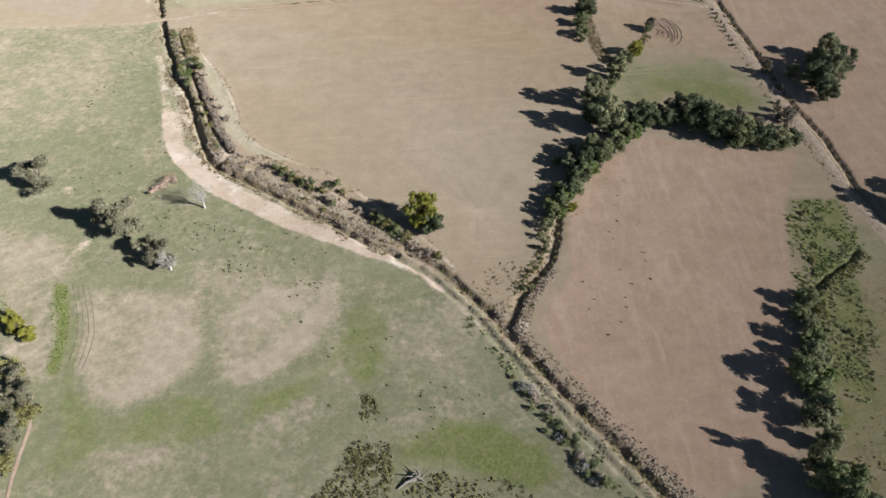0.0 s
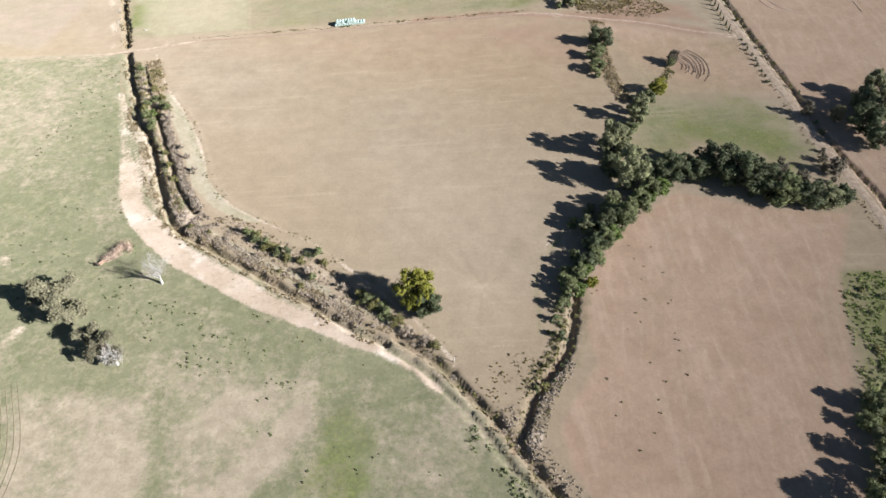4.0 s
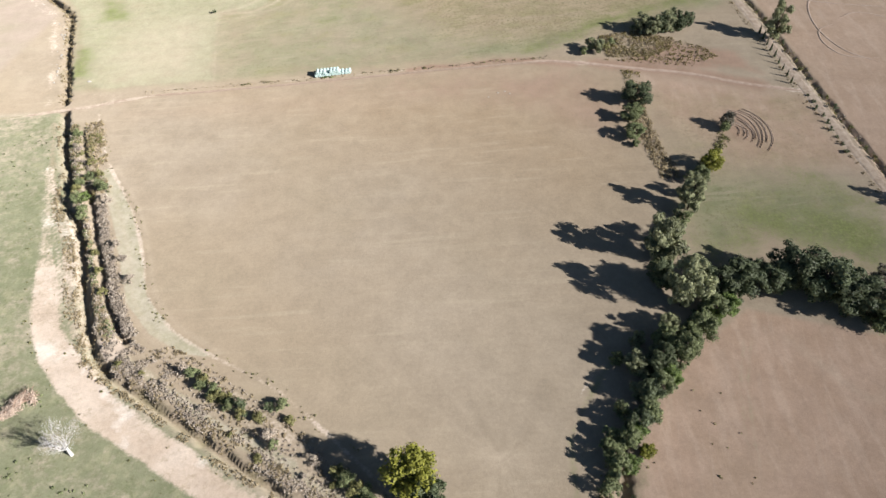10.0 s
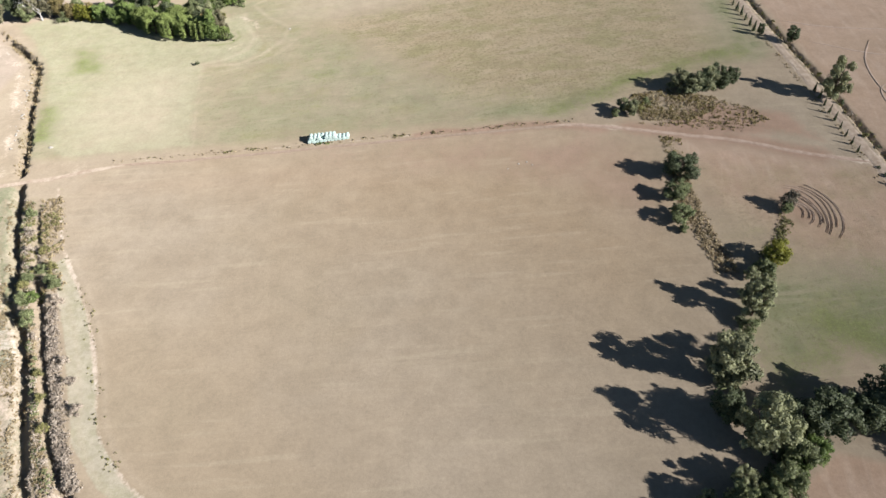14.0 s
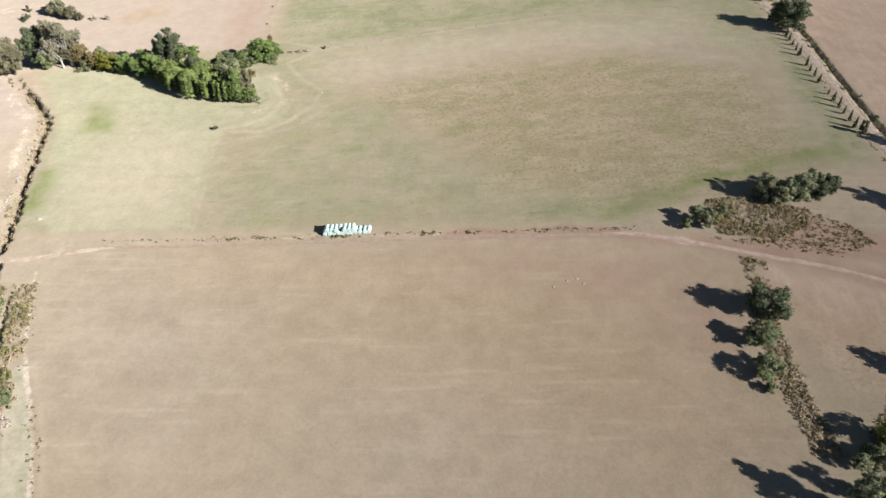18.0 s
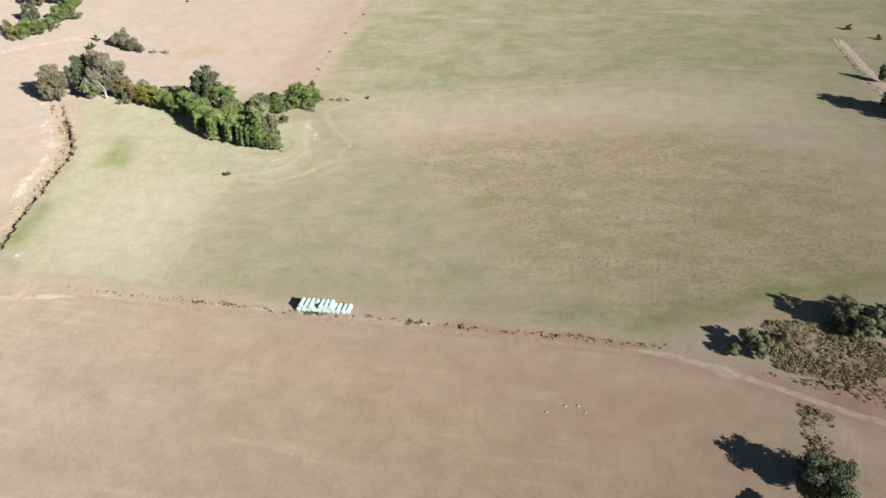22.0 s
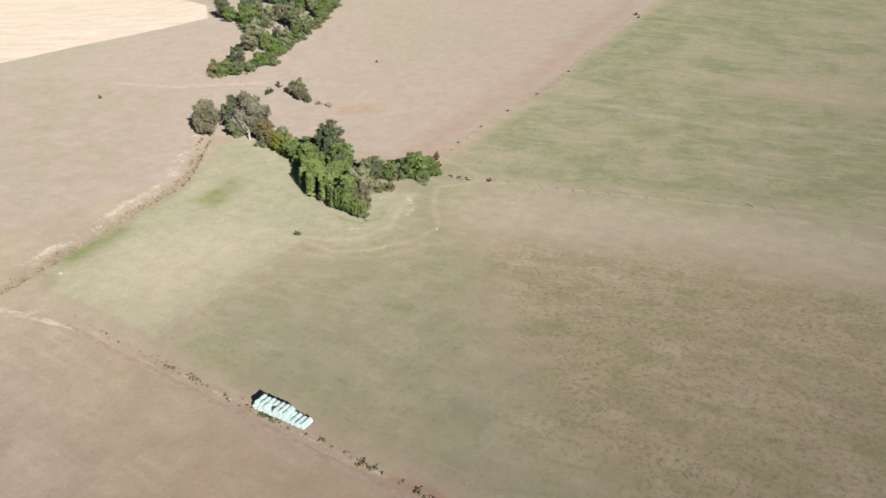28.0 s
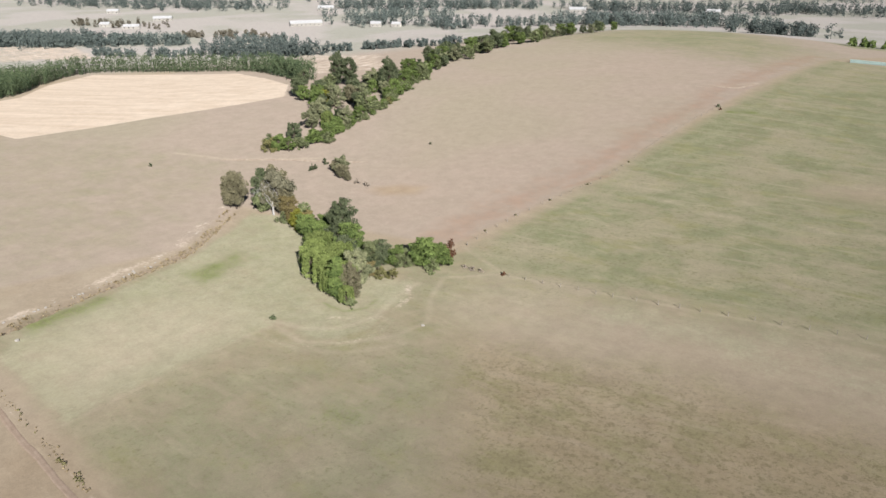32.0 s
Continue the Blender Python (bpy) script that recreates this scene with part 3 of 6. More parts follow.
    red = np.maximum(in_shape(x, y, PINK, 3), 0.85 * in_shape(x, y, ((64, 142), (119, 122), (121, 84), (84, 90), (66, 112)), 14))
    red = np.maximum(red, 0.72 * in_shape(x, y, ((119, 330), (124, 60), (132, 0), (400, 0), (400, 330)), 6))
    red = np.maximum(red, 0.24 * in_shape(x, y, ((-96, 283), (-99, 420), (-100, 560), (-96, 670), (-300, 800), (-330, 560), (-262, 420), (-200, 330), (-176, 300), (-140, 272)), 50))
    red = np.maximum(red, 0.28 * in_shape(x, y, ((-120, 146), (36, 150), (36, 120), (-118, 132)), 16))
    red = np.maximum(red, 0.42 * in_shape(x, y, ((-10, 150), (36, 150), (60, 141), (58, 100), (40, 96), (20, 124)), 24))
    cover["red"] = red
    sand = in_shape(x, y, list(SAND_WEST) + list(SAND_EAST[::-1]), 2.6)
    bare = (0.86 - 0.40 * np.clip((y - 38) / 45, 0, 1)) * sand
    bare = np.maximum(bare, 0.58 * near_line(x, y, [(a - 1.5, b) for a, b in SAND_EAST[:5]], 2.0, 4.5))
    bare = np.maximum(bare, 0.8 * near_line(x, y, SAND_EAST, 0.5, 1.6))
    bare = np.maximum(bare, 0.55 * in_shape(x, y, list(SAND_EAST[:6]) + list(TRENCH[11:3:-1]), 2.0))
    bare = np.maximum(bare, 0.95 * in_shape(x, y, ((-96, 38.5), (-90, 39), (-86, 33), (-91.5, 31.5)), 2.0))
    bare = np.maximum(bare, 0.62 * near_line(x, y, HEDGE_LINE, 0.25, 1.5))
    bare = np.maximum(bare, 0.8 * near_line(x, y, ((10.9, -21), (0.8, -20.5), (-6.7, -23.5), (-11.2, -26.5)), 0.3, 1.6))
    bare = np.maximum(bare, 0.85 * near_line(x, y, ((-44, -13.5), (-31, -19.5), (-21, -26.5), (-15, -33)), 1.5, 3.2))
    bare = np.maximum(bare, 0.62 * near_line(x, y, DITCH[10:], 0.6, 1.8))
    bare = np.maximum(bare, 0.62 * near_line(x, y, spline(offset(DITCH[6:11], 6.3), 4), 1.3, 4.0))
    bare = np.maximum(bare, 0.6 * near_line(x, y, NORTH_LINE, 0.5, 2.0))
    bare = np.maximum(bare, 0.78 * near_line(x, y, spline(BAND_EDGE, 4), 0.6, 1.8))
    bare = np.maximum(bare, 0.45 * near_line(x, y, spline(((-93, 209), (-84, 207), (-75, 211), (-68, 222), (-71, 234), (-79, 246), (-85, 256)), 3), 1.2, 3.0))
    bare = np.maximum(bare, 0.55 * near_line(x, y, [(a - 6, b) for a, b in DITCH_NORTH], 2.5, 6))
    bare = np.maximum(bare, 0.6 * near_line(x, y, ((-84, 224), (-74, 232), (-76, 246), (-90, 256)), 1.5, 4))
    bare = np.maximum(bare, 0.85 * in_shape(x, y, ((4.5, -51.5), (6.5, -46.5), (9.8, -45.8), (9.5, -48), (7.7, -51.6)), 1.6))
    bare = np.maximum(bare, 0.40 * in_shape(x, y, ((-84, 34), (-66, 18), (-44, 0), (-26, -14), (-14, -25), (-16, -18), (-28, -4), (-46, 12), (-66, 28), (-78, 36)), 4))
    bare = np.maximum(bare, 0.6 * near_line(x, y, ROAD_EAST, 2.6, 3))
    bare = np.maximum(bare, 0.55 * in_shape(x, y, ((-600, 575), (-470, 590), (-350, 500), (-420, 460)), 20))
    bare = np.maximum(bare, 0.6 * in_shape(x, y, ((-900, 370), (-830, 450), (-700, 420), (-740, 330)), 20))
    for ax, ay, bx, by, wide, much in ((-151, 16, -141, 19, 3.5, 0.5), (-131, -16, -127, -8, 2.5, 0.55), (-136, -22, -132, -18, 3.5, 0.45), (-136, -50, -133, -46, 3.0, 0.5)):
        bare = np.maximum(bare, much * near_line(x, y, ((ax, ay), (bx, by)), wide, 5))
    pale = 0.68 * in_shape(x, y, ((-86, 158), (-91, 190), (-91, 212), (-74, 214), (-70, 226), (-78, 246), (-84, 256), (-112, 246), (-130, 254), (-150, 262), (-168, 266), (-180, 260), (-166, 242), (-154, 222), (-149, 206), (-138, 168), (-128, 157)), 4)
    pale = np.maximum(pale, 0.5 * in_shape(x, y, ((-30, 258), (50, 258), (100, 240), (104, 262), (96, 288), (24, 291), (-50, 274)), 24))
    pale = np.maximum(pale, 0.9 * near_line(x, y, DITCH[12:], 1.1, 1.6))
    for gap, much in ((3.5, 0.55), (9.0, 0.5), (10.8, 0.45), (21.0, 0.4)):
        pale = np.maximum(pale, much * near_line(x, y, spline(offset(((74, -92), (82, -64), (93, -33), (104, -3), (112, 14)), gap), 4), 0.3, 1.8))
    for gap in (0.0, 1.8):
        pale = np.maximum(pale, 0.75 * near_line(x, y, spline(((-93 - gap, 210 - gap), (-84, 208 - gap), (-75 + gap, 212 - gap * 0.5), (-69 + gap, 222), (-72 + gap, 234), (-80 + gap, 246), (-86 + gap, 256)), 3), 0.4, 1.4))
        pale = np.maximum(pale, 0.7 * near_line(x, y, spline(((108 - gap, 20), (105 - gap, 4), (99 - gap, -12), (92 - gap, -32), (86 - gap, -46)), 3), 0.35, 1.4))
        pale = np.maximum(pale, 0.6 * near_line(x, y, ((-87 - gap, 157), (-91 - gap, 190), (-91 - gap, 212)), 0.5, 1.6))
        pale = np.maximum(pale, 0.6 * near_line(x, y, spline(((66 - gap, 30), (58 - gap, 10), (52 - gap, -20), (48 - gap, -50)), 3), 0.4, 2.0))
    cover["berm"] = np.maximum(0.9 * in_shape(x, y, list(BAND_EDGE[2:8]) + [(-73.6, 32.5), (-83.5, 39.7), (-91, 50.4), (-94.5, 60), (-99.5, 74), (-104.5, 86), (-113, 106)], 2.0), 0.7 * near_line(x, y, ((-73.5, 21.3), (-64.5, 14.1), (-52.8, 7.1), (-44.7, 1.6)), 1.3, 2.5))
    faded_and_glare = 0.62 * in_shape(x, y, ((-9, 6), (4, 8), (10, 0), (8, -16), (-2, -18), (-6, -8)), 14)
    faded_and_glare = np.maximum(faded_and_glare, 0.30 * in_shape(x, y, ((-30, 60), (20, 50), (30, 28), (14, 8), (12, -20), (-10, -22), (-30, 6)), 30))
    faded_and_glare = np.maximum(faded_and_glare, 0.5 * near_line(x, y, ((4, 22), (10, 8), (9, -6)), 1.5, 6))
    for line, half, soft, much in ((((-86, 363), (-58, 360), (-29, 354), (-2, 361), (34, 371), (57, 372), (92, 378)), 0.7, 3.0, 0.55), (((-84, 368), (-66, 368), (-46, 370), (-26, 373), (-7, 375)), 0.5, 2.5, 0.4),
                                   (((-38, 323), (-18, 322), (2, 321), (22, 321)), 0.5, 3.0, 0.35), (((-90, 284), (-65, 274), (-46, 278), (-15, 283), (20, 290), (38, 292), (56, 289), (82, 280)), 0.4, 1.8, 0.6),
                                   (((-98, 212), (-90, 212), (-79, 211), (-70, 217), (-63, 228), (-62, 238), (-72, 250), (-79, 262), (-68, 273)), 0.5, 2.0, 0.6), (((-93, 213), (-84, 216), (-77, 222), (-75, 232), (-80, 244), (-82, 254)), 0.6, 2.5, 0.65),
                                   (((-100, 209), (-86, 207), (-76, 208), (-66, 214), (-58, 226)), 0.4, 2.0, 0.4), (((-92, 213), (-92, 204), (-90.5, 192), (-88, 172), (-86, 158)), 0.5, 1.8, 0.5),
                                   (((-32, 229), (-14, 232), (16, 238)), 0.5, 3.0, 0.3), (((-28, 246), (-4, 252), (24, 258)), 0.6, 4.0, 0.35), (((-27, 214), (-11, 217), (5, 220)), 0.4, 2.5, 0.25),
                                   (spline(offset(BAND_EDGE[1:8], -3.6), 4), 0.3, 1.4, 0.6), (spline(offset(BAND_EDGE[1:8], -5.2), 4), 0.3, 1.4, 0.45), (spline(offset(BAND_EDGE[2:8], 1.8), 4), 0.3, 1.4, 0.45),
                                   (spline(((99, 2), (94, -14), (89, -30), (87, -40), (90, -47)), 3), 0.3, 1.6, 0.5), (spline(((72, -70), (66, -76), (60, -80)), 3), 1.5, 5, 0.5), (spline(((62, -66), (66, -72), (74, -78)), 3), 0.8, 4, 0.5),
                                   (spline(((74, 26), (80, 16), (86, 8), (92, 10)), 3), 0.8, 3, 0.35)):
        faded_and_glare = np.maximum(faded_and_glare, much * near_line(x, y, line, half, soft))
    faded_and_glare = np.maximum(faded_and_glare, 0.28 * in_shape(x, y, ((-72, 268), (-60, 272), (-15, 281), (20, 288), (40, 290), (74, 282), (60, 262), (8, 250), (-50, 240), (-62, 250)), 24))
    faded_and_glare = np.maximum(faded_and_glare, 0.52 * in_shape(x, y, ((-122, 162), (-92, 158), (-93, 198), (-104, 212), (-126, 206), (-132, 180)), 20))
    faded_and_glare = np.maximum(faded_and_glare, 0.95 * near_line(x, y, ((-276, 281), (-250, 294), (-235, 309), (-219, 326)), 0.8, 3.0))
    # glare spot straight opposite the sun, painted into the ground colour
    faded_and_glare = np.maximum(faded_and_glare, 0.5 * in_shape(x, y, ((-110, 192), (-108, 196), (-100, 196), (-96, 190), (-102, 187)), 6))
    faded_and_glare = np.maximum(faded_and_glare, 0.6 * near_line(x, y, ((-119, 526), (-101, 550)), 1.0, 4.0))
    cover["faded_and_glare"] = faded_and_glare
    # painted haze of the valley ground sets in with distance
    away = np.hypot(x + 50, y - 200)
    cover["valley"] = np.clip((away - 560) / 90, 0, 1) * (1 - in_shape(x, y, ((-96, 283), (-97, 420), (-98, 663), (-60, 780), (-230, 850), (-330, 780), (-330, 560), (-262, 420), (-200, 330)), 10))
    pale = np.maximum(pale, 0.7 * near_line(x, y, spline(offset(DITCH[6:11], 6.0), 4), 1.6, 3.0))
    for line in (((-60, -34), (-30, -20)), ((-70, 3), (-52, -9))):
        pale = np.maximum(pale, 0.4 * near_line(x, y, line, 0.6, 2.0))
    cover["pale"] = pale
    clay = 0.55 * near_line(x, y, offset(NORTH_LINE, -2.6), 1.6, 4)
    for way, half in ((((27, 151.3), (36, 150.6), (48, 147.5), (58, 144.5), (69, 141), (80, 138), (101, 129), (118, 123.5)), 1.6), (((-150, 142.5), (-136, 145), (-126, 146.4), (-116, 149), (-106, 150.8)), 1.3)):
        bare = np.maximum(bare, 0.6 * near_line(x, y, way, half, 2.4))
    for rut in (((54, 145), (57, 138), (58, 128), (57, 118)), ((52, 145), (54.5, 138), (55, 130)), ((60, 144), (70, 136), (84, 126)), ((62, 143), (76, 136), (92, 126))):
        bare = np.maximum(bare, 0.5 * near_line(x, y, rut, 0.2, 1.6))
    clay = np.maximum(clay, 0.72 * in_shape(x, y, ((-50, 148), (36, 149), (60, 140), (54, 104), (24, 122), (-10, 134)), 40))
    bare = np.maximum(bare, 0.38 * in_shape(x, y, ((-137, 152), (-132, 160), (-126, 157), (-114, 153), (-119, 146), (-130, 149)), 5))
    bare = np.maximum(bare, 0.6 * near_line(x, y, ((-181, 240), (-173, 229.5), (-161, 219)), 1.5, 4))
    cover["bare"] = bare
    clay = np.maximum(clay, 0.62 * in_shape(x, y, ((84, 100), (92, 97), (99, 106), (95, 117), (86, 119), (82, 110)), 8))
    clay = np.maximum(clay, 0.7 * near_line(x, y, CREEK[:5], 1.2, 2.0))
    clay = np.maximum(clay, 0.85 * near_line(x, y, ((-14, 153), (-6, 154), (4, 152), (16, 154), (30, 152)), 2.0, 4))
    clay = np.maximum(clay, 0.8 * near_line(x, y, ((52, 147), (80, 138.5), (104, 128)), 4.5, 7))
    clay = np.maximum(clay, 0.75 * in_shape(x, y, ((80, 160), (104, 150), (108, 134), (80, 142), (60, 148)), 8))
    clay = np.maximum(clay, 0.8 * near_line(x, y, ((10, 151), (24, 151.5), (36, 149.5), (44, 147)), 2.4, 5))
    clay = np.maximum(clay, 0.8 * near_line(x, y, ((-99, 353), (-92, 374)), 3, 10))
    clay = np.maximum(clay, 0.74 * near_line(x, y, offset(HILL_FENCE, 11), 12.0, 40))
    clay = np.maximum(clay, 0.8 * in_shape(x, y, ((40, 150), (56, 146), (84, 158), (90, 150), (96, 138), (60, 140)), 6))
    cover["clay"] = clay
    rough = 0.42 * in_shape(x, y, list(DITCH[1:7]) + [(-88, 40), (-95, 56), (-104, 79), (-111, 96), (-118, 117), (-125, 138)], 3)
    rough = np.maximum(rough, 0.34 * in_shape(x, y, list(DITCH[6:11]) + list(BAND_EDGE[:5:-1]), 4))
    rough = np.maximum(rough, 0.7 * near_line(x, y, spline(offset(DITCH[6:12], 2.4), 4), 1.8, 3))
    rough = np.maximum(rough, 0.55 * near_line(x, y, spline(offset(DITCH[1:7], -3.2), 4), 1.4, 3))
    rough = np.maximum(rough, 0.65 * near_line(x, y, LOW_EAST, 3.0, 4))
    rough = np.maximum(rough, 0.4 * near_line(x, y, ROAD_DITCH, 1.2, 3))
    rough = np.maximum(rough, 0.55 * near_line(x, y, [(a + 1.5, b) for a, b in CREEK], 4, 4))
    rough = np.maximum(rough, 0.75 * near_line(x, y, DITCH_NORTH, 1.8, 3))
    rough = np.maximum(rough, 0.8 * near_line(x, y, ((62, 86), (60, 104), (60, 116), (61, 126)), 2.6, 3))
    rough = np.maximum(rough, 0.8 * in_shape(x, y, ((56, 164), (70, 166), (84, 158), (72, 148), (57, 150)), 4))
    rough = np.maximum(rough, 0.4 * in_shape(x, y, ((-52, -96), (-42, -84), (-32, -78), (-28, -88), (0, -96), (0, -110), (-52, -110)), 6))
    rough = np.maximum(rough, 0.2 * in_shape(x, y, ((92, -50), (106, -4), (124, -4), (124, -40), (132, -70), (130, -130), (76, -130), (84, -84)), 8))
    cover["rough"] = rough
    cover["gold"] = in_shape(x, y, ((-362, 236), (-359, 275), (-356, 315), (-342, 390), (-380, 420), (-440, 440), (-505, 455), (-560, 418), (-603, 372), (-560, 320), (-508, 284), (-492, 255), (-450, 222)), 4)
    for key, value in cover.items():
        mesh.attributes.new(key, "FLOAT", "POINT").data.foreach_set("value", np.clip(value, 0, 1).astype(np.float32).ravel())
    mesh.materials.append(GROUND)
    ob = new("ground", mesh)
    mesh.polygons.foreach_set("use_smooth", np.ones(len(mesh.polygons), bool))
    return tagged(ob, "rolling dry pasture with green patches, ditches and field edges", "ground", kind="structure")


build_ground()


def dirt_track(name, points, width, material, label, lift=0.05):
    line = spline(points, 1.2)
    way = np.gradient(line, axis=0)
    way /= np.linalg.norm(way, axis=1)[:, None]
    left = np.stack([-way[:, 1], way[:, 0]], 1)
    rows = []
    ends = np.minimum(np.arange(len(line)), np.arange(len(line))[::-1])
    taper = np.clip(ends / 5.0, 0.08, 1.0)
    drift = np.array([noise.noise((p[0] * 0.06, p[1] * 0.06, 3.1)) for p in line])
    for k, s in enumerate((-1, -0.6, -0.25, 0.25, 0.6, 1)):
        wide = np.array([width / 2 * s * (1 + 0.35 * noise.noise((p[0] * 0.25, p[1] * 0.25, k * 5.0))) for p in line])
        q = line + left * (wide * taper + drift * 0.5)[:, None]
        drop = lift + 0.12 if abs(s) == 1 else (-0.03 if abs(s) == 0.6 else 0.0)
        rows.append(np.column_stack([q, swell(q[:, 0], q[:, 1]) + lift + 0.06 - drop]))
    verts = np.stack(rows, 1).reshape(-1, 3)
    mesh = quick_mesh(name, verts, grid_faces(len(line), 6))
    mesh.materials.append(material)
    return tagged(new(name, mesh), label, "dirt track", kind="structure")


dirt_track("road", ROAD_EAST, 3.6, ROAD, "pale dirt farm road between two planted verges")
dirt_track("road", ((27, 151.3), (36, 150.6), (48, 147.5), (58, 144.5), (69, 141), (80, 138), (101, 129), (118, 123.5)), 1.7, REDROAD, "reddish dirt track joining the farm road")
dirt_track("road", ((-150, 142.5), (-144, 143.5), (-136, 145), (-126, 146.4), (-116, 149), (-106, 150.8)), 2.2, ROAD, "pale dirt track crossing the ditch")


TROD = soil_material("trodden_grass", (0.285, 0.252, 0.172), (0.340, 0.300, 0.212), 0.8)
WORN = soil_material("worn_grass", (0.390, 0.300, 0.238), (0.455, 0.362, 0.292), 0.8)
dirt_track("path", ((-260, 128), (-210, 135), (-175, 140), (-149, 142.6)), 1.3, TROD, "faint pale farm track across pasture", 0.02)


CLAYTRACK = soil_material("clay_track", (0.300, 0.228, 0.172), (0.368, 0.288, 0.224), 0.7)
dirt_track("path", ((-109, 151.2), (-95, 150.6), (-70, 150.8), (-40, 151), (-10, 151.2), (14, 151.2), (34, 150.4)), 1.5, CLAYTRACK, "reddish wheel track along the field boundary", 0.0)


# ---- plants ----
def part(name, mesh, material, parent, label=""):
    mesh.materials.clear()
    mesh.materials.append(material)
    ob = new(name, mesh)
    ob.parent = parent
    return tagged(ob, label)


def leaves(centres, radii, count, size, flat=0.8, shell=0.3, seed=1, floor=0.02):
    """Leaf clumps as small bent diamonds round the given centres, thickest near each clump's skin."""
    r = np.random.default_rng(seed)
    centres, radii = np.asarray(centres, float), np.asarray(radii, float)
    share = radii**2 / (radii**2).sum()
    pick = r.choice(len(centres), count, p=share)
    way = r.normal(size=(count, 3))
    way /= np.linalg.norm(way, axis=1)[:, None]
    deep = radii[pick] * (shell + (1 - shell) * r.random(count) ** 0.5) * r.uniform(0.75, 1.25, count)
    at = centres[pick] + way * deep[:, None] * np.array((1, 1, flat))
    normal = way * 0.9 + r.normal(size=(count, 3)) * 0.34 + np.array((0, 0, 0.25))
    normal /= np.linalg.norm(normal, axis=1)[:, None]
    side = np.cross(normal, r.normal(size=(count, 3)))
    side /= np.linalg.norm(side, axis=1)[:, None]
    up = np.cross(normal, side)
    s = (size * r.uniform(0.6, 1.35, count))[:, None]
    verts = np.stack([at - side * s * 0.9, at + up * s * 0.55 + normal * s * 0.15, at + side * s, at - up * s * 0.55 + normal * s * 0.1], 1).reshape(-1, 3)
    if floor is not None:
        verts[:, 2] = np.maximum(verts[:, 2], floor)
    return verts, np.arange(count * 4).reshape(-1, 4)


def tube(path, radii, sides=6):
    """A tapered round limb along a path."""
    path, rows = [Vector(p) for p in path], []
    for k, p in enumerate(path):
        way = (path[min(k + 1, len(path) - 1)] - path[max(k - 1, 0)]).normalized()
        a = way.orthogonal().normalized()
        b = way.cross(a)
        rows += [p + (a * math.cos(t) + b * math.sin(t)) * radii[k] for t in np.linspace(0, 2 * math.pi, sides, endpoint=False)]
    faces = []
    for k in range(len(path) - 1):
        for s in range(sides):
            faces.append((k * sides + s, k * sides + (s + 1) % sides, (k + 1) * sides + (s + 1) % sides, (k + 1) * sides + s))
    return [tuple(v) for v in rows], faces


def joined(name, pieces):
    verts, faces = [], []
    for v, f in pieces:
        faces += [tuple(i + len(verts) for i in face) for face in f]
        verts += v
    mesh = mesh_from(name, verts, faces)
    for polygon in mesh.polygons:
        polygon.use_smooth = True
    return mesh


def skeleton_of(tall, ends, thick, seed):
    """A trunk with a limb to each clump of the crown."""
    r = random.Random(seed)
    top = Vector((r.uniform(-0.4, 0.4), r.uniform(-0.4, 0.4), tall))
    pieces = [tube([(0, 0, -0.3), (0.05, 0, tall * 0.4), tuple(top)], [thick * 1.3, thick, thick * 0.5])]
    for e in ends:
        e = Vector(e)
        low = Vector((0, 0, min(e.z * 0.6, tall * 0.9) * r.uniform(0.55, 0.9)))
        bend = low.lerp(e, 0.5) + Vector((0, 0, -0.12 * e.z * r.random()))
        pieces.append(tube([tuple(low), tuple(bend), tuple(e)], [thick * 0.55, thick * 0.35, thick * 0.12], 5))
    return joined("trunk", pieces)


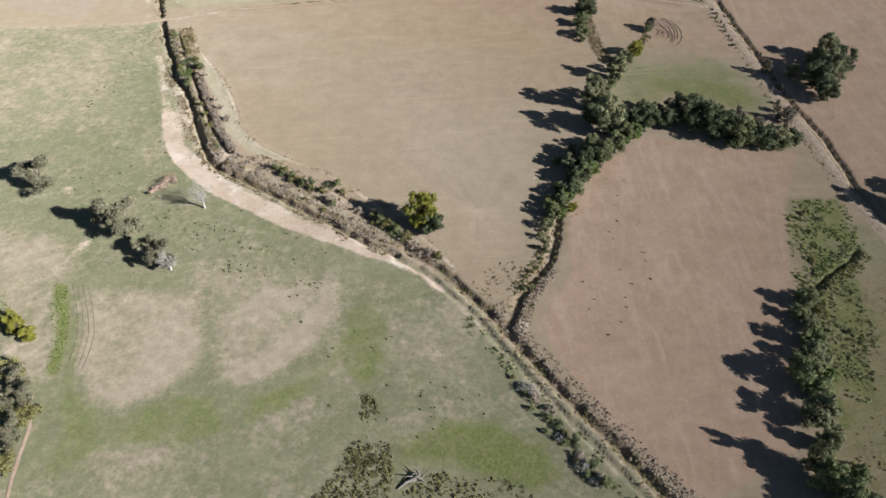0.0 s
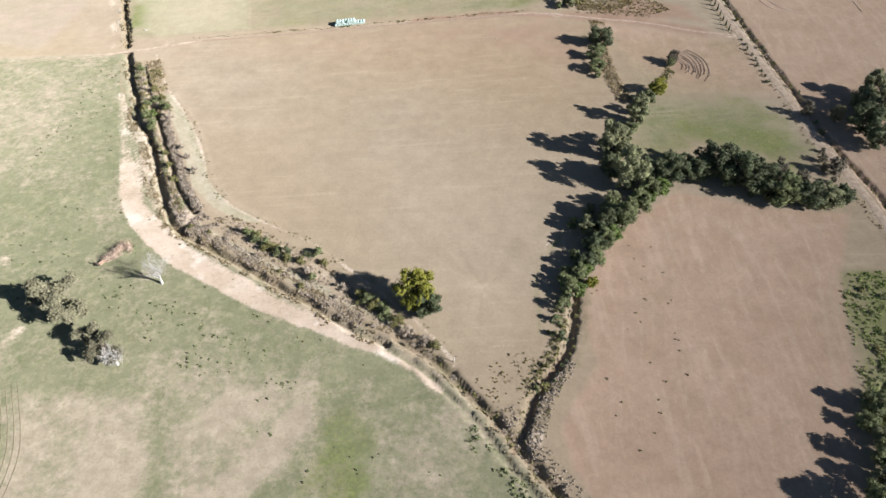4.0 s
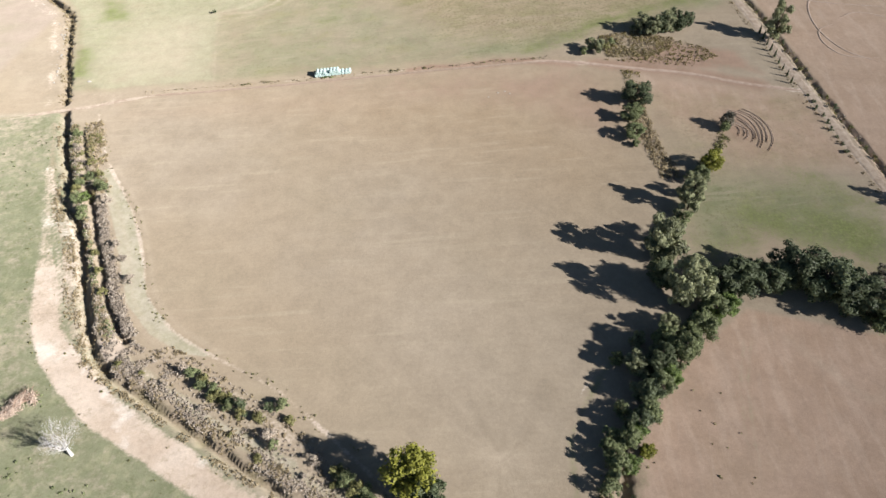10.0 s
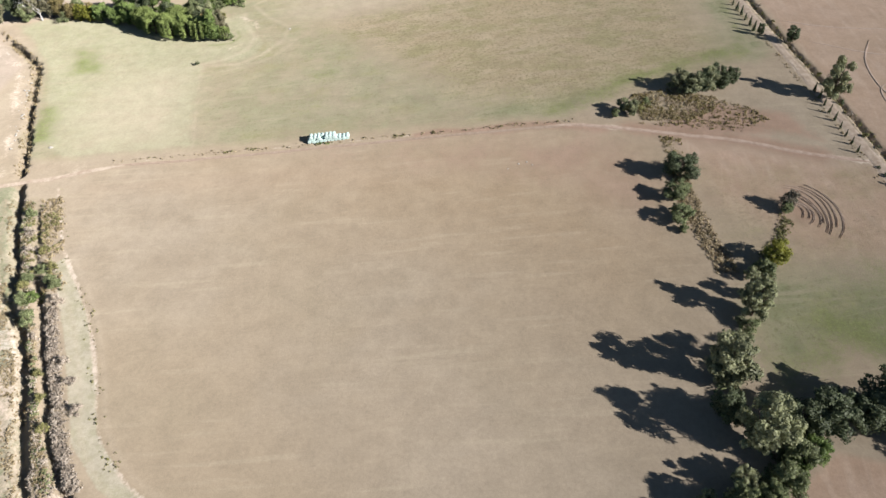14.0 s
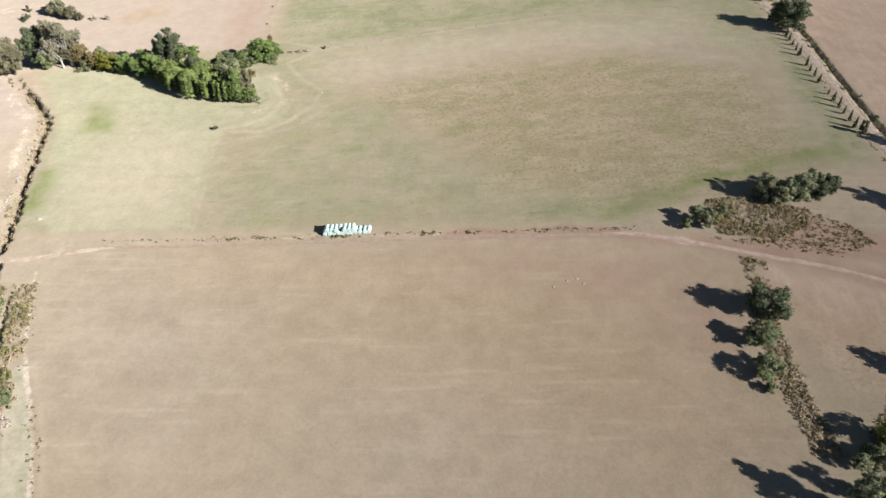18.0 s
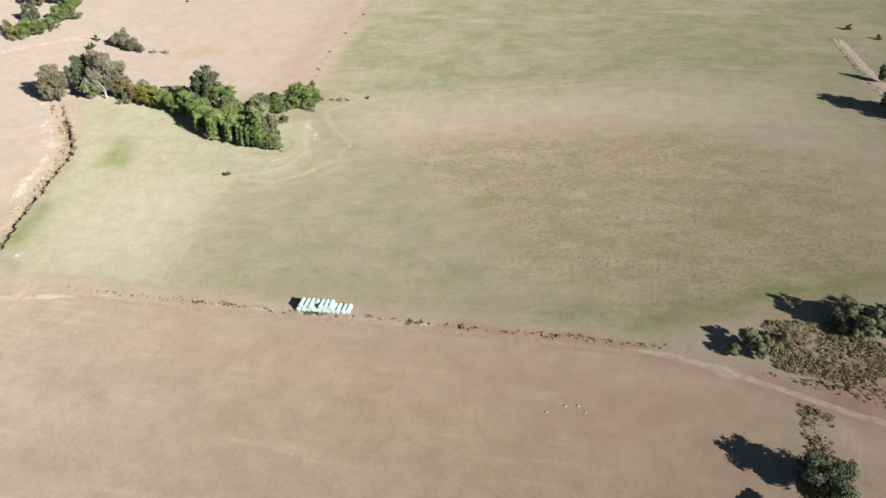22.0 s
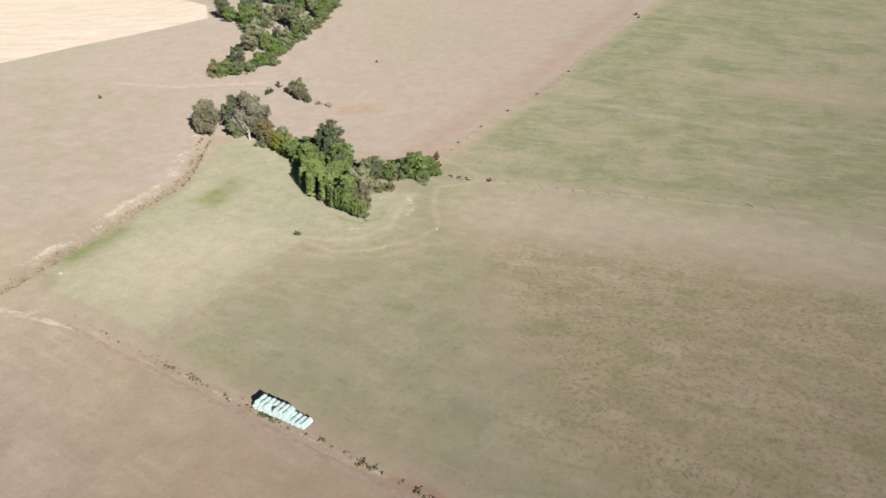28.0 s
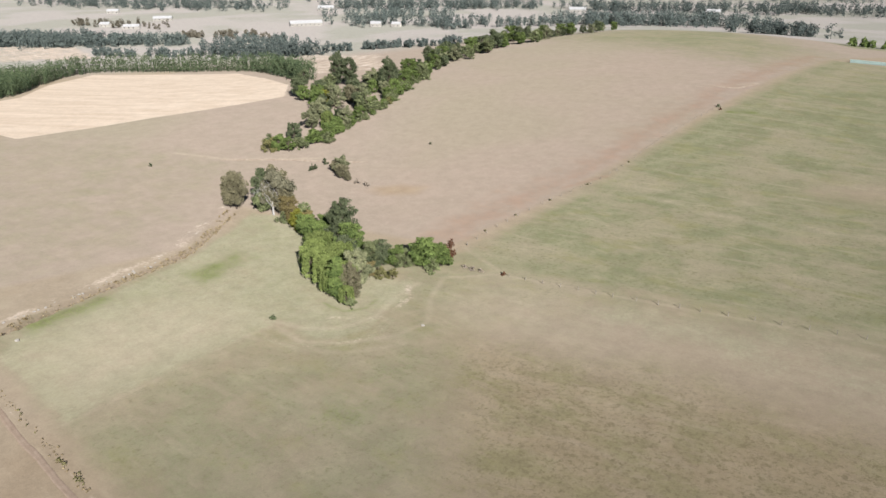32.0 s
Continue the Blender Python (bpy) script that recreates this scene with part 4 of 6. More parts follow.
def tree_model(name, form, leaf, seed, count=1500, size=0.42, bark=None, label=""):
    """One tree about ten metres high, to be copied and scaled."""
    r = random.Random(seed)
    centres, radii = [], []
    if form == "broad":
        lobes = r.randint(11, 15)
        for k in range(lobes):
            a = k * 2.39996 + r.uniform(-0.6, 0.6)
            h = 2.2 + 6.6 * (k + r.random()) / lobes
            reach = r.uniform(1.3, 3.3) * math.sqrt(max(0.1, 1 - ((h - 4.2) / 5.2) ** 2))
            big = r.uniform(1.1, 1.8) * (1.0 if h < 6.5 else 0.8)
            cx, cy = math.cos(a) * reach, math.sin(a) * reach
            centres.append((cx, cy, h))
            radii.append(big)
            for j in range(r.randint(3, 6)):
                b, u = r.uniform(0, 6.28), r.uniform(-0.5, 0.9)
                ring = math.sqrt(1 - u * u) * big * r.uniform(0.75, 1.2)
                centres.append((cx + math.cos(b) * ring, cy + math.sin(b) * ring, max(0.9, h + u * big)))
                radii.append(r.uniform(0.35, 0.8))
        for k in range(5):
            a = k * 1.3 + r.random()
            centres.append((math.cos(a) * r.uniform(0.8, 2.4), math.sin(a) * r.uniform(0.8, 2.4), r.uniform(1.2, 2.6)))
            radii.append(r.uniform(0.7, 1.2))
    elif form == "column":
        for k in range(13):
            h = 1.6 + k * 0.66
            a = k * 2.1
            reach = 0.75 * math.sin(math.pi * min(1, (h + 1) / 11)) * r.uniform(0.5, 1.2)
            centres.append((math.cos(a) * reach, math.sin(a) * reach, h))
            radii.append(r.uniform(0.8, 1.25) * (1.1 if h < 7 else 0.75))
    elif form == "conifer":
        for k in range(26):
            h = 1.2 + 8.6 * (k / 26)
            reach = 2.5 * (1 - h / 10.6) * r.uniform(0.4, 1.1)
            a = k * 2.4
            centres.append((math.cos(a) * reach, math.sin(a) * reach, h))
            radii.append(0.45 + 1.0 * (1 - h / 10.5))
    elif form == "weeping":
        for k in range(9):
            a, reach = k * 2.4, r.uniform(0.3, 2.2)
            centres.append((math.cos(a) * reach, math.sin(a) * reach, 8.6 - reach * 0.6 + r.uniform(-0.5, 0.5)))
            radii.append(r.uniform(1.0, 1.5))
        for k in range(17):
            a, reach = k * 2.4 + r.uniform(-0.2, 0.2), r.uniform(2.2, 3.5)
            for j in range(7):
                centres.append((math.cos(a) * (reach + 0.06 * j), math.sin(a) * (reach + 0.06 * j), 7.4 - j * r.uniform(0.75, 0.95)))
                radii.append(r.uniform(0.45, 0.75))
    elif form == "open":
        for k in range(24):
            a, h = k * 2.4 + r.uniform(-0.6, 0.6), 3.0 + 6.6 * ((k * 0.618) % 1)
            reach = r.uniform(0.6, 3.9) * (1.1 if h < 7.5 else 0.7)
            centres.append((math.cos(a) * reach, math.sin(a) * reach, h))
            radii.append(r.uniform(0.7, 1.5))
    elif form == "shrub":
        for k in range(14):
            a, reach = k * 2.4 + r.uniform(-0.5, 0.5), r.uniform(0.2, 4.2)
            centres.append((math.cos(a) * reach, math.sin(a) * reach, r.uniform(1.2, 6.8) * (1.2 - reach / 6)))
            radii.append(r.uniform(0.8, 2.3))
    root = new(name)
    part("trunk", skeleton_of(max(c[2] for c in centres) * 0.85, centres[:: 1 if form in ("shrub", "column") else 3], 0.24 if form != "shrub" else 0.18, seed), bark or BARK, root)
    v, f = leaves(centres, radii, count, size, seed=seed)
    part("crown", quick_mesh("crown", v, f), LEAF[leaf], root)
    return tagged(root, label, "shrub" if form == "shrub" else "tree")


MODELS = {}


def model(name, form, leaf, label, variants=2, **more):
    MODELS[name] = [tree_model("shrub" if form == "shrub" else "tree", form, leaf, 11 * k + len(MODELS) * 101, label=label, **more) for k in range(variants)]


model("dark", "broad", "dark", "dense dark-green broadleaf tree in a hedgerow", 4, count=7500, size=0.25)
model("green", "broad", "green", "bushy green broadleaf tree in a hedgerow", 4, count=7500, size=0.25)
model("hedge", "broad", "hedge", "olive-green broadleaf tree in a hedgerow", 4, count=7500, size=0.25)
model("pale", "broad", "pale", "tall grey-green tree with loose open crown", 4, count=7500, size=0.25)
model("yellow", "broad", "yellow", "yellow-green autumn-tinted tree with rounded crown", 2, count=5500, size=0.27)
model("column", "column", "green", "slender green upright tree in the row", 2, count=3000, size=0.28)
model("conifer", "conifer", "dark", "dark conifer beside the dirt road", 2, count=3600, size=0.28)
model("grey", "broad", "grey", "sparse grey-brown tree with thin crown", 2, count=4200, size=0.25)
model("paddock", "open", "scrub", "open-crowned olive-grey tree standing in pasture", 3, count=4600, size=0.27)
model("willow", "weeping", "willow", "light-green weeping tree with drooping branches", 3, count=7500, size=0.23)
model("dun", "broad", "dun", "tall grey-brown tree with leafy spreading crown", 2, count=7000, size=0.24)
model("bronze", "broad", "bronze", "bronze-tinted autumn tree at the thicket", 2, count=4500, size=0.27)
model("pine", "broad", "dark", "tall dark pine with rounded layered crown", 2, count=7000, size=0.25)
model("bush", "shrub", "hedge", "low green bush among dry weeds", 3, count=1100, size=0.46)
model("darkbush", "shrub", "dark", "low dark-green bush in the hedge", 2, count=1100, size=0.46)
model("drybush", "shrub", "heath", "low leafless grey bush among weeds", 2, count=900, size=0.42)
model("olivebush", "shrub", "olive", "low olive-brown bush in rough grass", 2, count=900, size=0.45)
model("snag", "shrub", "ashen", "leafless ash-grey bush on the ditch bank", 2, count=700, size=0.34)
model("russet", "shrub", "russet", "small russet-leaved bush beside the thicket", 1, count=420, size=0.7)
USED = set()


def plant(kind, x, y, tall, wide=None, group="", turn=None, sink=0.0):
    """Sets a tree of that kind at a place, tall metres high and wide times as broad."""
    choice = rng.integers(len(MODELS[kind]))
    source = MODELS[kind][choice]
    s = tall / (8.2 if "bush" in kind or kind in ("russet", "snag") else 10.0)
    w = s * (wide or 1.0) * (1.22 if kind in ("dark", "green", "hedge", "pale", "yellow", "dun", "bronze") else 1.0)
    m = pose(x, y, height(x, y) - sink, 0, 0, rng.uniform(0, 360) if turn is None else turn) @ Matrix.Diagonal((w, w, s, 1))
    if (kind, choice) not in USED:
        USED.add((kind, choice))
        source.matrix_basis = m
        ob = source
    else:
        base = source.matrix_basis.copy()
        source.matrix_basis = Matrix()
        ob = copy_thing(source, m)
        source.matrix_basis = base
    return tagged(ob, group=group)


def row(kinds, points, spacing, tall, spread, group, wide=1.0):
    """A hedge of mixed trees or bushes along a line."""
    line = spline(points, spacing)
    for p in line:
        kind = kinds[rng.integers(len(kinds))]
        plant(kind, p[0] + rng.normal(0, spread), p[1] + rng.normal(0, spread), tall * rng.uniform(0.7, 1.3), wide * rng.uniform(0.85, 1.2), group)


def within(corners, count, seed):
    """Random places inside an outline, in uneven drifts."""
    c = np.array(corners, float)
    r, out = np.random.default_rng(seed), np.zeros((0, 2))
    while len(out) < count:
        p = r.uniform(c.min(0), c.max(0), (count * 3, 2))
        keep = in_shape(p[:, 0], p[:, 1], [tuple(q) for q in c], 0.5) > 0.5
        drift = np.array([noise.noise((a * 0.13, b * 0.13, seed)) for a, b in p]) + r.uniform(-0.35, 0.35, len(p))
        out = np.vstack([out, p[keep & (drift > -0.12)]])
    return out[:count]


# hedge between the tan and the red field
G1 = "hedgerow trees between the fields"
for kind, x, y, tall, wide in (
    ("yellow", 74.4, 88, 7.5, 0.95), ("hedge", 70, 84, 5.5, 0.95), ("pale", 62.5, 72, 12.5, 0.66), ("pale", 65, 77, 7, 0.8), ("pale", 49.5, 54.5, 16, 0.72), ("pale", 53, 60, 9, 0.8), ("pale", 50.5, 38.5, 17.5, 0.68), ("pale", 44, 30, 7.5, 0.7), ("dark", 47, 46, 9, 0.8),
    ("hedge", 57, 33.5, 9.5, 0.8), ("green", 61, 35, 7, 0.85), ("hedge", 52.5, 29, 9, 0.8), ("hedge", 45.5, 21.5, 11.5, 0.68), ("hedge", 41.5, 25, 10, 0.66), ("dark", 39, 19.5, 10, 0.7), ("hedge", 48, 25.5, 8, 0.8), ("hedge", 38, 13, 9, 0.75), ("dark", 34.5, 12, 8, 0.75), ("green", 41, 16, 6.5, 0.8),
    ("dark", 30.5, 5, 7, 0.8), ("hedge", 33.5, 7, 6, 0.85), ("hedge", 27, 1.5, 6.5, 0.85), ("hedge", 24, -4, 6, 0.9), ("hedge", 30, 22, 4.7, 0.75), ("pale", 36, 27, 5.5, 0.7)):
    plant(kind, x, y, tall * 1.02, wide, G1)
G2 = "dense dark trees along the north edge of the red field"
for kind, x, y, tall, wide in (
    ("dark", 60, 42, 8, 1.0), ("dark", 67, 42, 9, 1.0), ("dark", 74, 41, 8, 1.0), ("dark", 81, 42, 11, 1.0), ("dark", 87, 39, 11, 1.0), ("dark", 93, 34, 10, 1.05),
    ("hedge", 99, 29, 9, 1.0), ("dark", 105, 27, 8, 1.0), ("pale", 112, 26, 7, 1.0), ("grey", 101, 39, 7, 1.0), ("grey", 107, 35, 6, 1.0), ("dark", 117, 26, 6, 1.0)):
    plant(kind, x, y, tall * 1.25, wide, G2)
for x, y, tall in ((60, 122.5, 8.6), (56, 114, 6.6), (55.5, 105, 6.2), (55, 101, 2.5)):
    plant("dark" if tall > 8 else "hedge", x, y, tall * 0.98, 1.2, "three rounded trees beside the scrub line")
plant("grey", 85.5, 107, 6.5, 1.0)
plant("hedge", 84.5, 105.5, 4, 1.0)
G3 = "tall trees along the east edge of the red field"
for kind, x, y, tall, wide in (
    ("hedge", 92, -46.5, 7.5, 1.15), ("hedge", 87.5, -51, 5.5, 1.2), ("pale", 89.5, -54.5, 5.0, 1.3), ("hedge", 87, -60, 8.5, 1.15), ("pale", 85, -66, 8.0, 1.25), ("hedge", 80, -72, 12.0, 1.0), ("pale", 78, -84, 11.5, 1.05), ("hedge", 82, -77, 8, 1.2), ("green", 87, -72, 5, 1.2),
    ("pale", 71, -97, 15, 0.45), ("hedge", 73, -101, 11, 0.95), ("hedge", 76, -106, 11, 0.95), ("hedge", 78, -92, 8, 1.0), ("dark", 73, -110, 9, 1.0), ("hedge", 82, -100, 6, 1.0), ("dark", 80, -108, 8, 0.9)):
    plant(kind, x, y, tall * 0.95, wide * 0.92, G3)
G4 = "large trees beside the farm road"
for kind, x, y, tall, wide in (
    ("dark", 139, 60, 10, 0.9), ("pale", 147, 66, 11, 0.9), ("pale", 151, 79, 10, 0.9), ("dark", 140, 52, 9, 0.85), ("pale", 144, 72, 9, 0.8), ("dun", 133, 67, 6, 0.8), ("grey", 124, 71, 6, 0.8), ("dark", 155, 71, 9, 0.9),
    ("grey", 121, 40, 6, 1.0), ("hedge", 141, -8, 9, 1.0), ("hedge", 150, -2, 8, 1.0), ("dark", 146, -18, 8, 1.0)):
    plant(kind, x, y, tall * 1.25, wide, G4)
G5 = "trees at the corner of the north paddock"
for kind, x, y, tall, wide in (
    ("hedge", 49, 153, 3.5, 1.0), ("olivebush", 57, 155, 3.5, 1.1), ("bush", 60, 158, 3, 1.1), ("pale", 76, 162.5, 8, 1.0), ("dark", 85, 166.5, 8, 0.9), ("pale", 54, 153.5, 6, 0.9), ("pale", 52, 156, 5, 1.0), ("pale", 73, 165, 8, 1.0), ("dark", 79, 163, 8, 0.9), ("pale", 82, 164, 9, 0.9), ("dark", 90, 166, 7, 0.9), ("dark", 87, 164, 6, 0.9)):
    plant(kind, x, y, tall * 0.98, wide * 0.92, G5)
plant("yellow", -19.6, -4.8, 15.0, 0.74)
plant("dark", -16.2, -8.0, 10, 0.74)
plant("dark", -17.8, -9.4, 5.5, 0.8)
G6 = "scattered paddock trees"
for kind, x, y, tall, wide in (
    ("paddock", -149, 21, 11, 1.3), ("paddock", -119, -1, 12, 1.2), ("paddock", -113.5, -6.5, 10, 1.2), ("paddock", -104, -15.5, 8, 1.1), ("paddock", -100, -19, 9, 1.05), ("yellow", -135, -43, 8, 0.7), ("yellow", -131, -46, 5, 0.9), ("pale", -142, -39, 8, 0.9),
    ("olivebush", -133, -57, 5, 1.4), ("paddock", -129, -61, 6, 1.3), ("paddock", -125, -66, 6, 1.3), ("paddock", -131, -68, 7, 1.3), ("olivebush", -122.5, -71, 4.5, 1.3), ("paddock", -124.5, -77, 6.5, 1.3), ("olivebush", -127, -72, 4.5, 1.4), ("paddock", -131, -79, 7, 1.2), ("olivebush", -124, -84, 4.5, 1.3), ("yellow", -126, -91, 6, 1.0), ("yellow", -124, -96, 5, 1.0)):
    plant(kind, x, y, tall * 1.1, wide, G6)
G7 = "green thicket reaching into the north field"
for kind, x, y, tall, wide in (
    ("dun", -187, 259, 15, 0.62), ("dun", -190, 258, 9, 0.6), ("dark", -182, 269, 15.5, 0.62), ("dark", -179, 270, 13, 0.6), ("dun", -173, 268, 18, 0.55), ("paddock", -167, 266, 17, 0.75), ("dun", -166, 267, 12, 0.6), ("hedge", -176, 264, 9, 0.75),
    ("bronze", -162, 266, 9, 0.8), ("bronze", -157, 264, 7, 0.85), ("yellow", -152, 263, 6.5, 0.95), ("yellow", -148, 261, 6, 0.9), ("hedge", -155, 268, 7, 0.8), ("green", -143, 260, 8, 0.85), ("bush", -160, 262, 4, 0.9), ("bronze", -149, 265, 6, 0.9),
    ("dark", -123, 260, 16, 0.62), ("dark", -127, 262, 13, 0.6), ("green", -134, 260, 9, 0.9), ("green", -136, 256, 7, 0.9), ("green", -129, 255, 9, 0.9), ("green", -115, 257, 11.5, 0.72), ("dark", -112, 252, 9, 0.8),
    ("willow", -110, 240, 9.5, 1.15), ("willow", -117, 244, 9, 1.15), ("willow", -103, 238, 9, 1.1), ("willow", -122, 250, 9, 1.15), ("willow", -107, 246, 10, 1.1), ("green", -125, 252, 7, 0.9), ("green", -119, 247, 7, 0.9),
    ("column", -91, 232.5, 12, 1.2), ("dun", -88, 234.5, 11.5, 0.42), ("willow", -92.5, 236, 10.5, 0.8), ("willow", -96, 235, 9.5, 1.0), ("pale", -94, 242, 12, 0.62), ("willow", -86.5, 232, 6, 0.8), ("bush", -84.5, 231.5, 3, 0.9),
    ("bronze", -97, 249, 5, 0.9), ("olivebush", -94.5, 251, 3.5, 1.1), ("olivebush", -91, 253, 3, 1.1), ("hedge", -103, 255, 8, 0.9), ("dark", -101, 257, 8, 0.85), ("green", -97, 260, 6.5, 0.9), ("hedge", -94, 261, 5.5, 0.95), ("green", -88.5, 265, 9.5, 0.95), ("green", -86, 268, 7, 0.9), ("green", -91, 266, 8.5, 0.9), ("bush", -85, 264, 4, 1.0), ("russet", -88.5, 274, 6.5, 0.75)):
    plant(kind, x, y, tall * 1.08, wide * 1.12, G7)
for x, y, tall, kind in ((-207, 311, 4, "darkbush"), (-210, 320, 3, "darkbush"), (-194, 317, 8.5, "pale"), (-197, 316, 6, "dun"), (-190, 313, 6, "dun"), (-186, 312, 6.5, "dun"), (-182, 311, 4, "dun"), (-170, 311, 2.5, "drybush"), (-176, 311, 2.5, "drybush")):
    plant(kind, x, y, tall, 0.9, "bushes on the bare slope")
plant("darkbush", -94.5, 213.5, 2.2, 0.7)
# bushes in the weedy band beside the ditch
G8 = "bushes in the weedy band beside the ditch"
for kind, x, y, tall, wide in (
    ("olivebush", -67, 24, 2.2, 1.2), ("bush", -64, 21, 2.2, 1.1), ("olivebush", -61, 18.5, 2.2, 1.2), ("darkbush", -57, 16, 2.6, 1.0), ("bush", -48, 16, 2.2, 1.0), ("drybush", -72, 27, 2.4, 1.0), ("drybush", -50, 8, 2.6, 1.0), ("bush", -49, 6, 2.0, 0.9),
    ("olivebush", -35, -1, 2.6, 1.1), ("olivebush", -31, -5, 2.6, 1.1), ("bush", -28, -8.5, 2.4, 1.1), ("olivebush", -25, -11, 2.6, 1.1), ("drybush", -22, -15, 2.0, 1.1), ("drybush", -18, -18, 2.2, 1.2), ("olivebush", -15, -20, 2.0, 1.2), ("drybush", -40, 2, 2.0, 1.1),
    ("bush", -112, 86, 3.0, 1.0), ("bush", -115, 92, 3.0, 0.9), ("olivebush", -118, 98, 2.4, 1.0), ("drybush", -107, 92, 2.2, 1.0), ("bush", -109, 97, 2.4, 1.0), ("olivebush", -112, 104, 2.2, 1.1), ("drybush", -124, 120, 2.0, 1.1), ("bush", -126, 128, 2.0, 1.0),
    ("drybush", -96, 66, 1.8, 1.1), ("drybush", -92, 58, 1.8, 1.1), ("drybush", -99, 72, 1.8, 1.1), ("olivebush", -101, 62, 1.8, 1.0), ("olivebush", -104, 69, 1.8, 1.0), ("olivebush", -98, 54, 1.8, 1.0)):
    plant(kind, x, y, tall * 1.4, wide, G8)
row(("drybush", "olivebush"), ((-90, 31), (-76, 22), (-60, 10), (-44, -1), (-30, -11), (-20, -19)), 7.5, 1.4, 1.2, G8, 1.2)
row(("olivebush", "darkbush", "drybush"), LOW_EAST[1:11], 8.5, 1.2, 0.5, "low bushes lining the lower ditch")
for kind, x, y, tall in (("olivebush", 2.5, -66, 1.6), ("drybush", 7.5, -73, 2.6), ("bush", 6, -76, 1.6), ("bush", 10, -79, 2.2), ("darkbush", 12, -81, 2.4), ("drybush", 11, -77, 2.4), ("darkbush", 15.5, -86, 2.8), ("drybush", 16, -90, 2.4), ("bush", 13, -86, 2.0), ("darkbush", 18.5, -93, 3.0), ("bush", 21, -98, 3.2), ("drybush", 20, -96, 2.6), ("bush", 9, -83, 1.6), ("olivebush", 5, -71, 1.8), ("olivebush", 13.5, -83.5, 2.2), ("bush", 17, -95, 2.2), ("olivebush", 15, -92, 2.0), ("darkbush", 4, -69, 1.6)):
    plant(kind, x, y, tall, 1.15, "bushes on the bank of the lower ditch")
for x, y, tall in ((4.5, -69.5, 2.6), (6.5, -70.5, 2.8), (16, -93, 3.0), (19, -97, 2.8), (12, -85, 2.4)):
    plant("snag", x, y, tall, 1.2, "leafless grey bushes on the bank of the lower ditch")
# hedge foot and creek
for kind, x, y, tall in (("bush", 21, -9, 4.5), ("green", 27, -4, 4.5), ("hedge", 23, -1, 5), ("bush", 18.5, -13.5, 3), ("darkbush", 19, -19, 3), ("bush", 24, 3, 4), ("green", 30, 3, 5), ("yellow", 31, -1, 3.5), ("bush", 35, 9, 4), ("bush", 17, -18, 1.8), ("pale", 34, 20, 7), ("bush", 28, 9, 4), ("olivebush", 13.5, -28, 1.8), ("pale", 33, 13, 5), ("green", 57, 33, 5), ("hedge", 47, 24, 6)):
    plant(kind, x, y, tall, 1.05, "undergrowth of the hedgerow")
row(("darkbush", "bush"), ((22, -6), (26, 1), (32, 9), (38, 16), (44, 23), (51, 31), (58, 37)), 2.6, 3.2, 1.4, "undergrowth of the hedgerow")
row(("bush", "pale", "bush"), ((49, 44), (51, 52), (54, 60), (59, 68), (66, 78), (72, 86)), 3.4, 3.6, 1.5, "undergrowth of the hedgerow")
row(("darkbush",), ((58, 42), (68, 42), (80, 42), (90, 37), (100, 31), (112, 27)), 2.8, 4.2, 1.6, "undergrowth of the dark hedge")
row(("olivebush", "bush", "drybush"), ((10, -36), (13.5, -29), (16, -22), (19, -14), (21, -8)), 2.6, 1.5, 1.3, "bushes along the dry creek")
row(("darkbush", "olivebush"), ((13, -34), (19, -26.5), (23.5, -18), (25, -10), (27, -5)), 2.4, 0.9, 0.4, "bushes along the dry creek")
row(("bush", "olivebush", "bush"), ((94, -44), (90, -52), (88, -62), (85, -72), (82, -82), (79, -92), (80, -103)), 3.2, 2.4, 1.6, "undergrowth of the eastern tree row")
row(("olivebush", "bush"), ((108, -8), (114, -14), (106, -22), (101, -30), (99, -44), (95, -56), (92, -66)), 5.0, 1.3, 3.0, "scrub on the east edge of the red field", 1.5)
row(("darkbush", "grey"), ((121, 30), (119, 36), (120, 44), (121, 50)), 3.0, 3.0, 1.0, "bushes beside the farm road")

# planting along the farm road
G9 = "slender young conifers lining the farm road"
for k, y in enumerate(np.arange(199, 268, 4.1)):
    if k not in (6, 11):
        plant("conifer", float(np.interp(y, (200, 235, 270), (111, 110.6, 112.6))), y, rng.uniform(2.6, 4.2), rng.uniform(0.5, 0.75), G9)
for y in np.arange(128, 160, 3.9):
    plant("conifer", 115.2 + (y - 128) * 0.02, y, rng.uniform(2.4, 3.8), 0.5, G9)
for y in np.arange(92, 122, 3.6):
    plant("darkbush", 118.2 + rng.normal(0, 0.3), y, rng.uniform(1.0, 1.8), 1.0, "low bushes lining the farm road")
for p in spline(ROAD_DITCH[1:9], 5.0):
    plant(("darkbush", "olivebush", "drybush")[rng.integers(3)], p[0] + rng.normal(0, 0.5), p[1], rng.uniform(0.9, 2.0), rng.uniform(0.8, 1.2), "low bushes lining the farm road")
for kind, x, y, tall, wide in (("dark", 115.0, 271, 13, 1.0), ("dark", 112.5, 274, 10, 0.9), ("pale", 119.5, 155, 15, 0.62), ("dark", 121, 190, 6.5, 0.8), ("dark", 116, 300, 7, 0.6), ("dark", 112, 196, 5, 0.5)):
    plant(kind, x, y, tall, wide, "larger trees beside the farm road")

